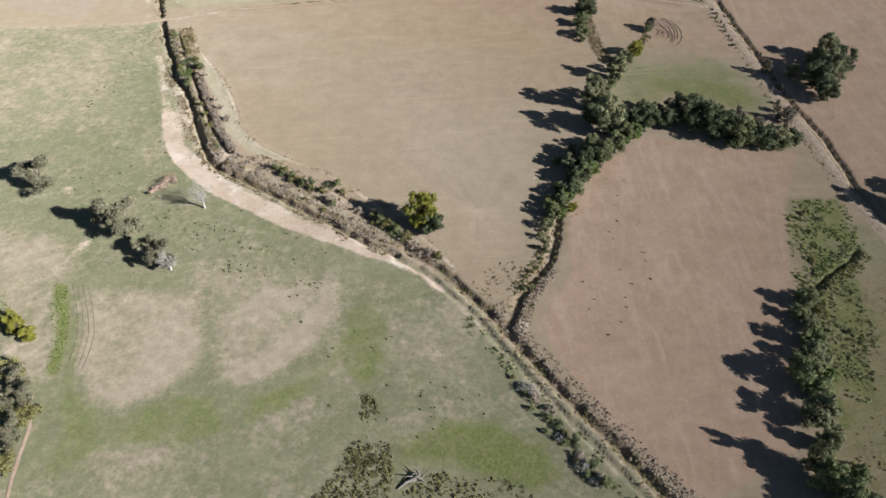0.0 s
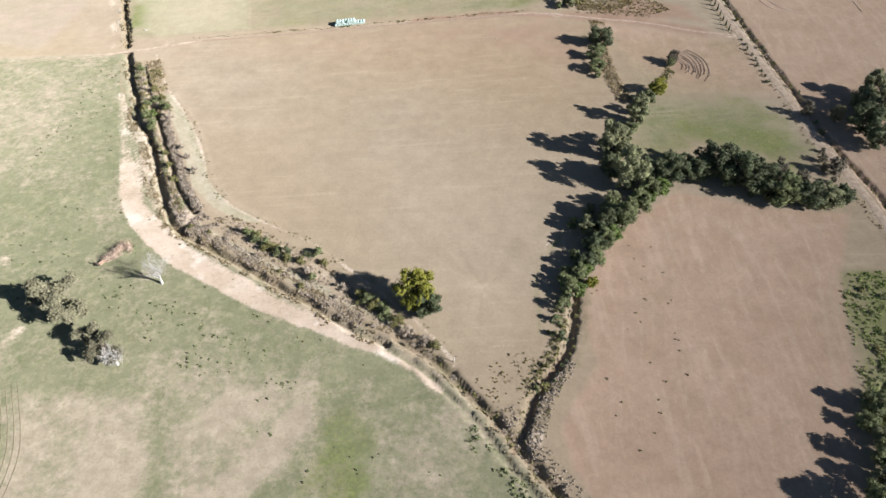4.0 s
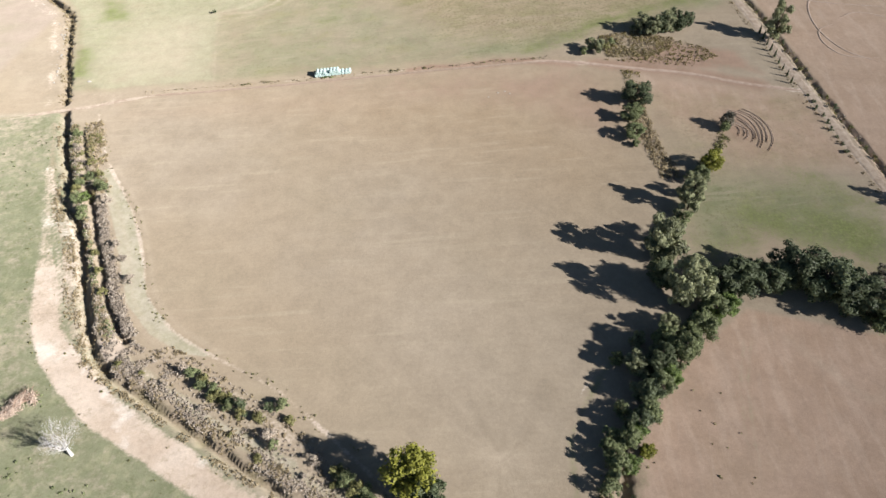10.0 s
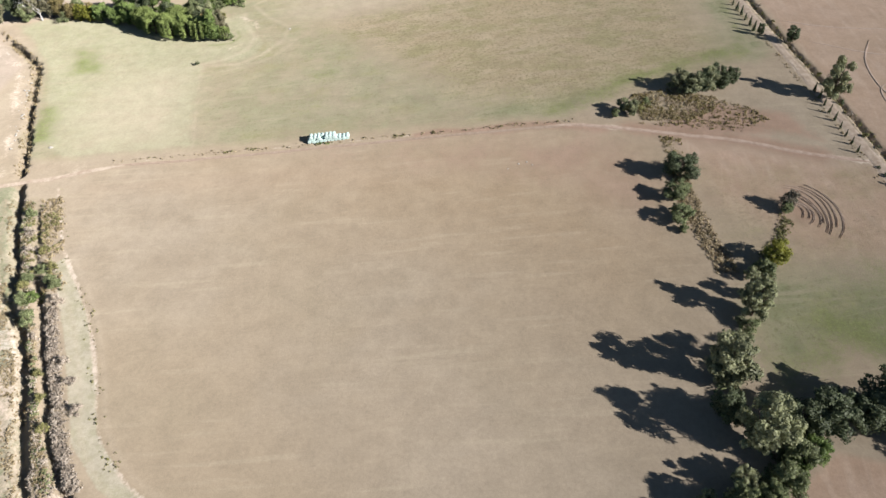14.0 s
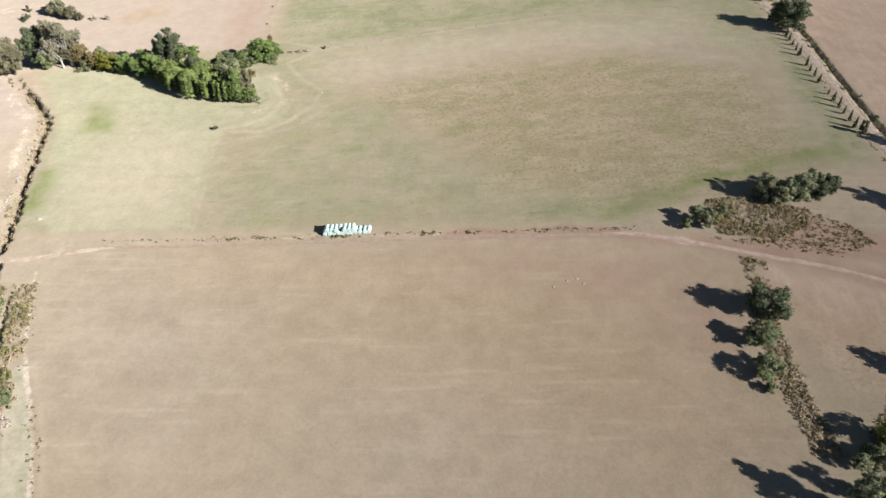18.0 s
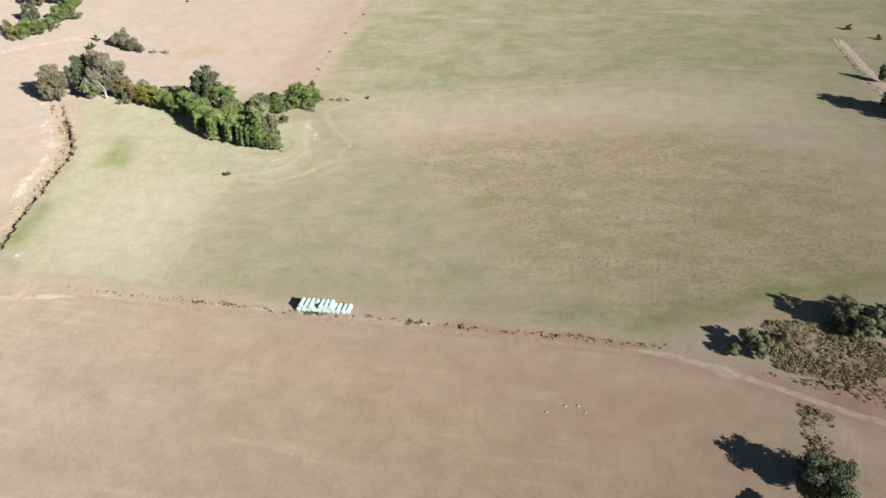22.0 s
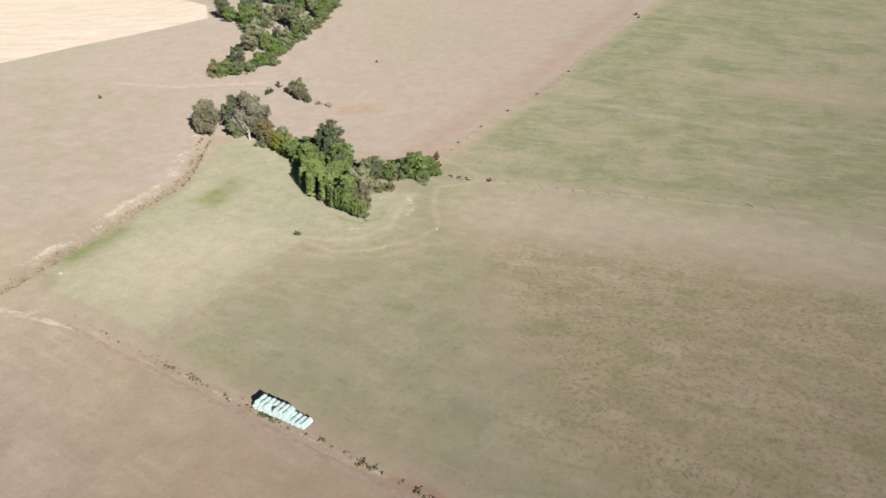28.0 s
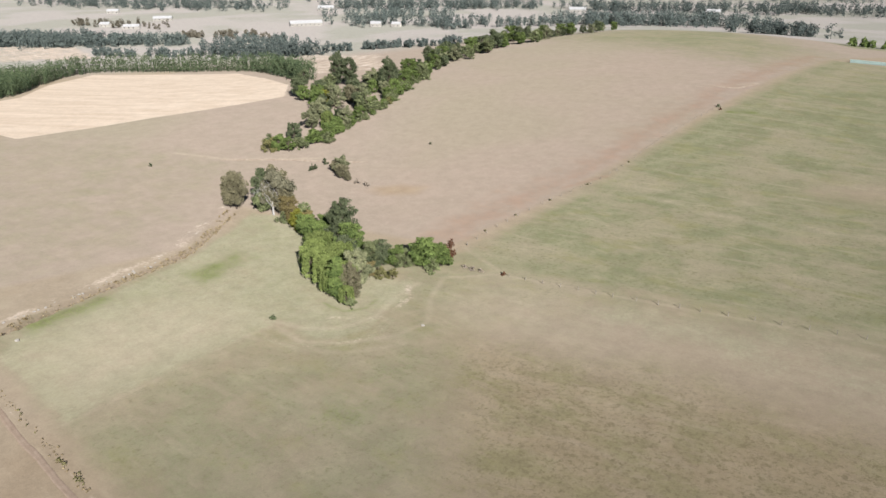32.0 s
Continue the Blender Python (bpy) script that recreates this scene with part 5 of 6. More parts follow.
# trees climbing the edge of the far slope
G10 = "trees along the edge of the far slope"
for kind, x, y, tall, wide in (
    ("olivebush", -247, 315, 9, 0.8), ("green", -244, 318, 9, 0.9), ("green", -240, 321, 8, 1.0), ("dark", -253, 334, 10, 0.8), ("bush", -238, 328, 6, 1.1), ("green", -240, 337, 8, 1.0), ("green", -242, 347, 9, 1.0), ("bush", -236, 342, 6, 1.2), ("green", -246, 356, 9, 1.0),
    ("green", -248, 366, 8, 1.0), ("pale", -262, 352, 12, 0.9), ("pale", -272, 366, 13, 0.9), ("grey", -262, 372, 9, 1.0), ("dark", -283, 376, 11, 1.0), ("yellow", -292, 386, 11, 1.1), ("green", -300, 384, 9, 1.1), ("dark", -316, 398, 12, 0.9),
    ("green", -256, 380, 8, 1.0), ("dark", -272, 394, 10, 1.0), ("pale", -282, 404, 12, 0.9), ("pine", -339, 432, 23, 0.72), ("pine", -328, 434, 20, 0.75), ("green", -264, 398, 8, 1.0), ("dark", -300, 414, 11, 1.0), ("olivebush", -262, 408, 6, 1.0),
    ("green", -272, 416, 8, 1.0), ("pine", -288, 433, 21, 0.75), ("pine", -293, 437, 16, 0.8), ("pine", -330, 512, 15, 0.9), ("pine", -318, 508, 14, 0.9), ("pine", -366, 424, 12, 1.0), ("dun", -284, 398, 12, 0.6), ("dun", -290, 402, 11, 0.6), ("green", -280, 430, 9, 1.1), ("green", -286, 444, 9, 1.1), ("green", -290, 456, 9, 1.1), ("bush", -281, 436, 6, 1.1)):
    plant(kind, x, y, tall, wide, G10)
kinds = ("green", "dark", "pale", "hedge", "bush", "willow")
for x, y in within([(-250, 316), (-240, 318), (-243, 352), (-254, 386), (-266, 414), (-292, 462), (-310, 462), (-345, 420), (-345, 400), (-318, 384), (-285, 366), (-262, 350)], 28, 5):
    plant(kinds[rng.integers(6)], x, y, rng.uniform(5, 14), rng.uniform(0.75, 1.05), G10)
row(("hedge", "dark", "green", "pale"), ((-294, 462), (-302, 482), (-308, 504), (-316, 526), (-322, 548), (-330, 575), (-336, 600), (-334, 640), (-330, 680), (-328, 720), (-330, 765)), 9.5, 9.5, 5, G10, 0.9)
row(("green", "bush", "bush"), ((-258, 319), (-247, 318), (-243, 332), (-242, 346), (-247, 366), (-254, 388), (-264, 412), (-280, 440), (-292, 470)), 3.6, 4.6, 1.6, G10, 1.0)
row(("green", "dark", "pine"), ((-306, 470), (-318, 500), (-330, 540), (-345, 590), (-350, 640), (-345, 700)), 11.0, 12, 5, G10, 1.0)
for x, y, tall in ((119, 358, 3.0), (128, 348, 2.6), (136, 346, 2.8)):
    plant("russet", x, y, tall, 0.9, "leafless bushes on the far field")
for kind, x, y, tall in (("bush", -67, 22.5, 2.8), ("olivebush", -63.5, 19.5, 3.0), ("bush", -60, 17, 2.8), ("olivebush", -57, 14.5, 2.6), ("olivebush", -53, 13, 2.8), ("bush", -70, 26, 2.8), ("olivebush", -46, 12, 2.4), ("bush", -33, -3, 3.6), ("bush", -29, -6.5, 3.2), ("darkbush", -51, 16, 2.0), ("green", -113.5, 93, 3.2), ("bush", -117, 100, 3.2), ("bush", -111, 99, 3.0), ("bush", -115, 104, 2.6), ("drybush", -121, 112, 2.6), ("olivebush", -117, 112, 2.6)):
    plant(kind, x, y, tall, 1.15, G8)
# specks of brush on field edges
for kind, x, y, tall, wide in (("darkbush", -98, 489, 1.5, 1.6), ("russet", -95, 485, 1.2, 1.3), ("drybush", -79, 271.5, 1.2, 1.5), ("drybush", -76, 271.5, 1.2, 1.5), ("drybush", -73, 272, 1.2, 1.4), ("russet", -66, 274, 1.2, 1.2), ("olivebush", -96, 318, 0.9, 1.0), ("olivebush", -95, 338, 0.9, 1.0), ("olivebush", -93, 360, 0.9, 1.0), ("olivebush", -93, 392, 0.9, 1.0), ("olivebush", -95, 300, 0.9, 1.0), ("darkbush", -265, 262, 1.4, 1.5), ("darkbush", -189, 369, 1.2, 1.2)):
    plant(kind, x, y, tall, wide, "low brush on the field edges")
for kind, variants in MODELS.items():
    for k, source in enumerate(variants):
        if (kind, k) not in USED:
            for ob in (*source.children_recursive, source):
                bpy.data.objects.remove(ob)


# ---- weeds, tussocks and far woods ----
def weeds(name, places, leaf, spread, per, size, label, category="weeds", sink=True, flat=0.7):
    """Many small tufts on the ground as one mass of growth."""
    p = np.asarray(places, float)
    z = swell(p[:, 0], p[:, 1])
    if sink:
        z = z + carve(p[:, 0], p[:, 1])
    r = np.random.default_rng(len(p))
    radii = spread * r.uniform(0.5, 1.3, len(p))
    v, f = leaves(np.column_stack([p, z + radii * flat * 0.45]), radii, len(p) * per, size, flat=flat, shell=0.2, seed=len(p), floor=None)
    mesh = quick_mesh(name, v, f)
    mesh.materials.append(LEAF[leaf])
    return tagged(new(name, mesh), label, category, kind="stuff")


def beside(points, low, high, count, seed):
    """Random places within a band beside a line, from low to high metres to its left."""
    line = spline(points, 1.0)
    r = np.random.default_rng(seed)
    k = r.integers(0, len(line), count)
    way = np.gradient(line, axis=0)
    way /= np.linalg.norm(way, axis=1)[:, None]
    side = np.stack([-way[:, 1], way[:, 0]], 1)
    return line[k] + side[k] * r.uniform(low, high, count)[:, None] + r.normal(0, 0.4, (count, 2))


def ragged(points, low, high, count, seed):
    """Like beside, thinned into uneven drifts."""
    p = beside(points, low, high, count * 2, seed)
    drift = np.array([noise.noise((a * 0.22, b * 0.22, seed * 1.7)) for a, b in p])
    return p[drift > -0.06][:count]


UPPER = [(-131, 136), (-125.5, 117), (-117.5, 96), (-111.5, 82), (-103, 61), (-96.5, 43), (-92.5, 36), (-92, 41), (-99.5, 55), (-108.5, 79.5), (-115.5, 94.5), (-122.5, 115), (-128, 134)]
weeds("weeds", within(UPPER, 900, 3), "straw", 0.45, 9, 0.24, "straw-brown dry weeds between two ditches")
weeds("weeds", within(UPPER, 420, 43), "heath", 0.6, 9, 0.24, "pale grey weeds between two ditches")
weeds("weeds", within(UPPER, 260, 37), "hedge", 0.7, 9, 0.28, "olive growth between two ditches")
weeds("weeds", beside(TRENCH_SIDE[3:], 0.9, 3.6, 900, 4), "heath", 0.6, 9, 0.24, "grey dead weeds on the ditch bank")
weeds("weeds", ragged(DITCH_SIDE[:3], 0.6, 6.5, 420, 5), "straw", 0.5, 8, 0.26, "straw-brown rough growth on the ditch bank")
weeds("weeds", ragged(DITCH_SIDE[:3], -4.0, 5.5, 300, 38), "olive", 0.6, 8, 0.28, "olive rough growth on the ditch bank")
weeds("weeds", ragged(((-97, 47), (-92, 38), (-85, 30), (-76, 23)), -2.5, 4.5, 520, 53), "heath", 0.5, 9, 0.22, "grey dead weeds at the bend of the ditch")
LOWER = [(-84, 34), (-72, 21), (-56, 9), (-42, -2), (-30, -11), (-18, -21), (-12, -26), (-18, -17), (-28, -6), (-44, 10), (-58, 22), (-76, 35)]
weeds("weeds", within(LOWER, 520, 6), "heath", 0.3, 8, 0.2, "pale dead weeds beside the ditch")
weeds("weeds", within(LOWER, 420, 7), "straw", 0.36, 8, 0.22, "straw-coloured growth among dead weeds")
weeds("weeds", ragged(TRENCH[11:], 0.9, 5.2, 1100, 8), "heath", 0.3, 9, 0.19, "pinkish-brown dry weeds on the ditch edge")
weeds("weeds", ragged(TRENCH[11:], 0.7, 4.8, 620, 39), "straw", 0.32, 9, 0.19, "brown dry weeds on the ditch edge")
weeds("weeds", ragged(TRENCH[1:], -2.4, -0.9, 800, 9), "straw", 0.34, 8, 0.2, "straw-coloured weeds on the ditch edge")
weeds("weeds", ragged(TRENCH[4:11], -4.6, -1.8, 420, 10), "straw", 0.3, 8, 0.18, "straw-coloured weeds on the sandy bank")
weeds("weeds", ragged(DITCH[13:], -0.9, 0.9, 200, 11), "straw", 0.3, 7, 0.2, "straw-coloured grass on the ditch spine")
weeds("weeds", ragged(DITCH[11:], 1.2, 3.2, 170, 12), "olive", 0.5, 8, 0.26, "dark weeds in the lower ditch")
weeds("weeds", beside(DITCH[13:], 3.4, 8.0, 1300, 13), "heath", 0.3, 7, 0.2, "grey-pink dead weeds on the field edge")
weeds("weeds", ragged(DITCH[13:], -6.5, -2.0, 520, 14), "hedge", 0.42, 8, 0.24, "olive green growth on the ditch bank")
weeds("weeds", beside(DITCH_NORTH, -1.8, 1.8, 700, 15), "straw", 0.5, 7, 0.28, "dry weeds in the northern ditch")
weeds("weeds", beside(CREEK[2:], 1.2, 4.5, 260, 16), "olive", 0.4, 8, 0.22, "olive weeds along the dry creek")
weeds("weeds", beside(CREEK[:5], -4.6, -1.0, 420, 76), "heath", 0.36, 8, 0.2, "grey-pink dead weeds beside the dry creek")
weeds("weeds", beside(CREEK[:5], -4.6, 3.4, 90, 77), "olive", 0.32, 10, 0.2, "dark tufts beside the dry creek", flat=0.9)
weeds("weeds", within([(-6, -31), (3, -45), (9, -37), (12, -24), (6, -22)], 130, 17), "bronze", 0.26, 8, 0.18, "brown dead weeds in the field corner")
weeds("weeds", beside(((62, 86), (60, 104), (60, 116), (61, 126)), -2.6, 2.6, 900, 18), "straw", 0.45, 8, 0.24, "dry brown weeds along the scrub line")
weeds("weeds", beside(((72, 89), (78, 95), (84, 103)), -1.4, 1.4, 220, 34), "olive", 0.5, 8, 0.24, "brown weeds in a shallow gully")
weeds("weeds", within([(56, 164), (70, 166), (84, 159), (80, 152), (70, 148), (57, 150)], 620, 19), "bronze", 0.5, 8, 0.24, "brown rough growth beside the track")
weeds("weeds", within([(56, 164), (70, 166), (84, 159), (80, 152), (70, 148), (57, 150)], 760, 40), "straw", 0.5, 9, 0.2, "olive-brown rough growth beside the track")
weeds("weeds", within([(52, 149), (62, 146.5), (86, 141), (96, 146), (92, 154), (84, 158), (70, 148)], 420, 35), "bronze", 0.45, 8, 0.22, "brown rough growth beside the track")
weeds("weeds", within([(60, 142), (66, 139.5), (64, 128), (61, 124), (59.5, 132)], 200, 63), "bronze", 0.4, 8, 0.2, "brown dry weeds at the track's edge")
weeds("weeds", within([(-50, -98), (-44, -90), (-38, -80), (-38, -69), (-35, -70), (-32, -80), (-30, -91), (-32, -100)], 620, 20), "olive", 0.55, 8, 0.24, "brown-green rank weeds in the paddock")
weeds("weeds", within([(-32, -94), (-18, -92), (0, -96), (8, -104), (-30, -108)], 420, 21), "olive", 0.5, 8, 0.26, "brown-green rank weeds in the paddock")
weeds("weeds", within([(92, -40), (98, -20), (104, -2), (124, -2), (121, -24), (108, -32)], 520, 22), "willow", 0.45, 9, 0.26, "yellow-olive scrub beside the red field")
weeds("weeds", within([(94, -50), (112, -34), (108, -60), (96, -80), (90, -78)], 360, 23), "hedge", 0.5, 9, 0.26, "dark green rough growth")
weeds("weeds", beside(SCRUB_DITCH, 0.6, 4.5, 200, 71), "olive", 0.5, 9, 0.28, "olive rough growth beside a narrow ditch")
weeds("weeds", beside(SCRUB_DITCH, -4.5, -0.6, 200, 72), "hedge", 0.5, 9, 0.28, "green rough growth beside a narrow ditch")
weeds("weeds", within([(91, -66), (101, -54), (112, -42), (130, -46), (130, -112), (80, -112), (87, -88)], 520, 24), "bronze", 0.34, 7, 0.22, "brown rough grass")
weeds("weeds", beside(ROAD_DITCH[:11], -0.8, 0.8, 600, 25), "olive", 0.45, 7, 0.24, "dry weeds in the roadside ditch")
weeds("weeds", beside(ROAD_EAST[:11], -3.6, -2.4, 420, 26), "straw", 0.35, 7, 0.22, "dry weeds on the road verge")
weeds("weeds", within([(-131, -25), (-127, -26), (-123.5, -36), (-121, -44), (-120, -57), (-124, -57), (-126, -44), (-130, -33)], 200, 27), "willow", 0.22, 7, 0.16, "light yellow-green weeds along a wet line")
weeds("weeds", ragged(BAND_EDGE, -1.5, 1.5, 150, 28), "olive", 0.3, 7, 0.18, "small weeds on the field edge")

tufts = np.vstack([np.column_stack([rng.normal(a, w, n), 153.3 + rng.normal(0, 0.35, n)]) for a, w, n in ((-74, 1.6, 12), (-66, 2.4, 9), (-56, 2, 3), (-90, 6, 4), (-20, 1.4, 14), (-8, 3, 8), (5, 3, 6), (12, 2, 6), (20, 3, 8), (30, 3, 6), (-34, 4, 3))])
weeds("weeds", tufts, "olive", 0.38, 10, 0.18, "dark tufts along the field boundary", flat=0.9)
weeds("weeds", np.column_stack([rng.uniform(-110, 36, 150), 153.2 + rng.normal(0, 0.5, 150)]), "straw", 0.3, 7, 0.18, "pale dry tufts along the field boundary")
weeds("weeds", np.column_stack([rng.uniform(-47, -41, 30), 153.2 + rng.normal(0, 0.25, 30)]), "green", 0.32, 8, 0.18, "green weeds at the foot of the bales")
weeds("weeds", np.vstack([beside(SAND, -5.6, -3.6, 46, 51), beside(SAND, 1.0, 4.0, 34, 52)]), "olive", 0.24, 10, 0.17, "small dark tufts along the sandy strip", flat=0.9)
weeds("weeds", ragged(TRENCH[1:12], -1.4, 1.2, 420, 55), "straw", 0.4, 8, 0.2, "brown dry weeds hanging into the trench")
weeds("weeds", ragged(TRENCH_SIDE, -1.2, 1.2, 320, 56), "heath", 0.4, 8, 0.2, "grey dry weeds hanging into the side trench")
# dark tussocks dotted over the paddock
TUSSOCK = np.vstack([within([(-112, 12), (-90, 2), (-60, -18), (-46, -30), (-60, -36), (-86, -20), (-104, -4)], 130, 29), within([(-140, 60), (-112, 40), (-100, 20), (-122, 0), (-150, 10)], 60, 30),
                     within([(-60, -40), (0, -60), (-10, -90), (-50, -80)], 45, 31), within([(-128, 130), (-135, 90), (-150, 60), (-150, 130)], 60, 32)])
weeds("tussocks", TUSSOCK, "hedge", 0.30, 14, 0.18, "dark green rush tussocks dotted over grass", "tussock", flat=0.9)
weeds("tussocks", within([(30, 0), (48, 18), (60, 6), (50, -40), (34, -64), (20, -50)], 34, 33), "olive", 0.26, 12, 0.18, "small dark weeds dotted over the red field", "tussock", flat=0.9)


def wood(name, places, tall, leaf, per, size, label, broad=0.09):
    """A far stand of trees as one mass: crowns of small leaf clumps on thin trunks."""
    r = np.random.default_rng(len(places) + int(tall * 10))
    centres, radii, pieces = [], [], []
    for x, y in places:
        h, z = tall * r.uniform(0.75, 1.2), height(x, y)
        for k in range(5):
            centres.append((x + r.normal(0, broad * h), y + r.normal(0, broad * h), z + h * (0.22 + 0.16 * k)))
            radii.append(h * r.uniform(0.7, 1.1) * (0.10 + broad))
        pieces.append(tube([(x, y, z - 0.3), (x, y, z + h * 0.6)], [0.25, 0.12], 4))
    v, f = leaves(centres, radii, len(places) * per, size, flat=1.1, shell=0.3, seed=len(places), floor=None)
    tv, tf = [], []
    for a, b in pieces:
        tf += [tuple(i + len(tv) + len(v) for i in q) for q in b]
        tv += a
    mesh = quick_mesh(name, np.vstack([v, tv]), np.vstack([f, tf]))
    mesh.materials.append(LEAF[leaf])
    return tagged(new(name, mesh), label, "woods", kind="stuff")


EDGE = spline(((-468, 236), (-500, 258), (-514, 284), (-564, 320), (-610, 374), (-566, 426), (-508, 463), (-440, 449), (-386, 430)), 4.2)
out = -(np.gradient(EDGE, axis=0) / np.linalg.norm(np.gradient(EDGE, axis=0), axis=1)[:, None])[:, ::-1] * np.array((1, -1))
stand = np.vstack([EDGE + out * k * 3.6 + rng.normal(0, 0.6, EDGE.shape) for k in range(1, 5)] + [EDGE[:34] + out[:34] * k * 3.8 + rng.normal(0, 0.7, (34, 2)) for k in range(5, 15)])
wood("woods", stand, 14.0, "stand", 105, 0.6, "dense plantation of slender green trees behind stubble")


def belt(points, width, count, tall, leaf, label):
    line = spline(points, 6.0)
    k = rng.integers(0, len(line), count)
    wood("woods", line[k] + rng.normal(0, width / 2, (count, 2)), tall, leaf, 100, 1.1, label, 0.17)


# belts with "wood" leaves have haze painted into their foliage colour
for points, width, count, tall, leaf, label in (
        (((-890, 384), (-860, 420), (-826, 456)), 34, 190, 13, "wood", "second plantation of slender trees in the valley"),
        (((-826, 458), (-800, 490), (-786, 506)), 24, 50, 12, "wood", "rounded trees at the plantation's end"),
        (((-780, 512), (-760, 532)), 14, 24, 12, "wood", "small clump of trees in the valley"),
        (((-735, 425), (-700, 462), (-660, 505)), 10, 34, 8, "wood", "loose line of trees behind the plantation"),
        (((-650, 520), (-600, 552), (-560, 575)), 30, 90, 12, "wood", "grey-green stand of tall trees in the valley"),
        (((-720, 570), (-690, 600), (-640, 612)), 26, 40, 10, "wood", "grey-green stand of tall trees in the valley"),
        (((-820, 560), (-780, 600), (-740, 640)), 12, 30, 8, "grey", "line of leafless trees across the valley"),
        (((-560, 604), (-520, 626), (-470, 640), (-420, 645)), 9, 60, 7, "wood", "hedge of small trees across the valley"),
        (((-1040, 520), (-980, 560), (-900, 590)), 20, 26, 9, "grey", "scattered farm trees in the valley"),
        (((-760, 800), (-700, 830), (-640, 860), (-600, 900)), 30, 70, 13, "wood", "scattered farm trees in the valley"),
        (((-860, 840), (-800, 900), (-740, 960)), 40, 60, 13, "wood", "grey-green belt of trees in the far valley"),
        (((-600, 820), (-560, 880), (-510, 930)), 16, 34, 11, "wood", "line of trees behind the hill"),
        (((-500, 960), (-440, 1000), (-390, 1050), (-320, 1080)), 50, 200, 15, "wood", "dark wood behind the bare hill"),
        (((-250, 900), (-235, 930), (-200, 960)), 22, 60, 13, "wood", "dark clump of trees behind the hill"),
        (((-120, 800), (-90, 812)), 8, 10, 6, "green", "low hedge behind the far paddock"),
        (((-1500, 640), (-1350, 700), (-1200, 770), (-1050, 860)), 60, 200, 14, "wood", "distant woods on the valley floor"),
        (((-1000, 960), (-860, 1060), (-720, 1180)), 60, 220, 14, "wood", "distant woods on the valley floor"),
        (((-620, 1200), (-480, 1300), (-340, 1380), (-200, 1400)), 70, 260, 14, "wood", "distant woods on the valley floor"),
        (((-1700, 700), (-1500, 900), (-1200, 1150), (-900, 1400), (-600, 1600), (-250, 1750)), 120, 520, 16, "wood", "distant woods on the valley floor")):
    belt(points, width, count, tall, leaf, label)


# ---- dead trees, bales, buildings and small things ----
def branches(start, way, length, thick, depth, r, out):
    """A forked limb that splits into thinner and thinner ones."""
    mid = start + way * length * 0.5 + Vector((r.uniform(-1, 1), r.uniform(-1, 1), r.uniform(-0.3, 0.6))) * length * 0.07
    end = start + way * length
    out.append(tube([tuple(start), tuple(mid), tuple(end)], [thick, thick * 0.8, thick * 0.5], 5 if depth > 1 else 4))
    if depth:
        for _ in range(r.choice((2, 3, 3))):
            turn = (way + Vector((r.uniform(-1, 1), r.uniform(-1, 1), r.uniform(-0.25, 0.7))) * 0.75).normalized()
            branches(start.lerp(end, r.uniform(0.55, 1.0)), turn, length * r.uniform(0.6, 0.8), thick * 0.5, depth - 1, r, out)


def dead_tree(x, y, tall, label, seed, lean=(0.0, 0.0, 1.0), material=None):
    r = random.Random(seed)
    root = new("dead_tree")
    root.matrix_basis = pose(x, y, height(x, y))
    trunk = part("trunk", joined("trunk", [tube([(0, 0, -0.4), tuple(Vector(lean) * tall * 0.3)], [0.42, 0.26], 8)]), material or BLEACHED, root)
    for _ in range(8):
        out = []
        way = (Vector(lean) * 1.15 + Vector((r.uniform(-1, 1), r.uniform(-1, 1), 0.3)) * 0.95).normalized()
        branches(Vector(lean) * tall * r.uniform(0.18, 0.3), way, tall * 0.31, 0.15, 4, r, out)
        part("branch", joined("branch", out), material or BLEACHED, trunk)
    crown = [(Vector(lean) * tall * 0.7 + Vector((r.uniform(-1, 1), r.uniform(-1, 1), r.uniform(-0.8, 0.8))) * tall * 0.30) for _ in range(9)]
    v, f = leaves([tuple(c) for c in crown], [tall * 0.17] * 9, 1100, 0.11, seed=seed)
    tagged(part("twigs", quick_mesh("twigs", v, f), material or BLEACHED, root, "fine pale twigs"), "fine pale twigs", kind="stuff")
    return tagged(root, label, "dead tree")


dead_tree(-92, 7, 11, "bleached white dead tree standing in green pasture", 4)
dead_tree(-170, 264.5, 15, "pale bare-trunked tree standing in the thicket", 12)
dead_tree(-97.5, -21, 8, "pale leafless tree with forked white trunk", 8)


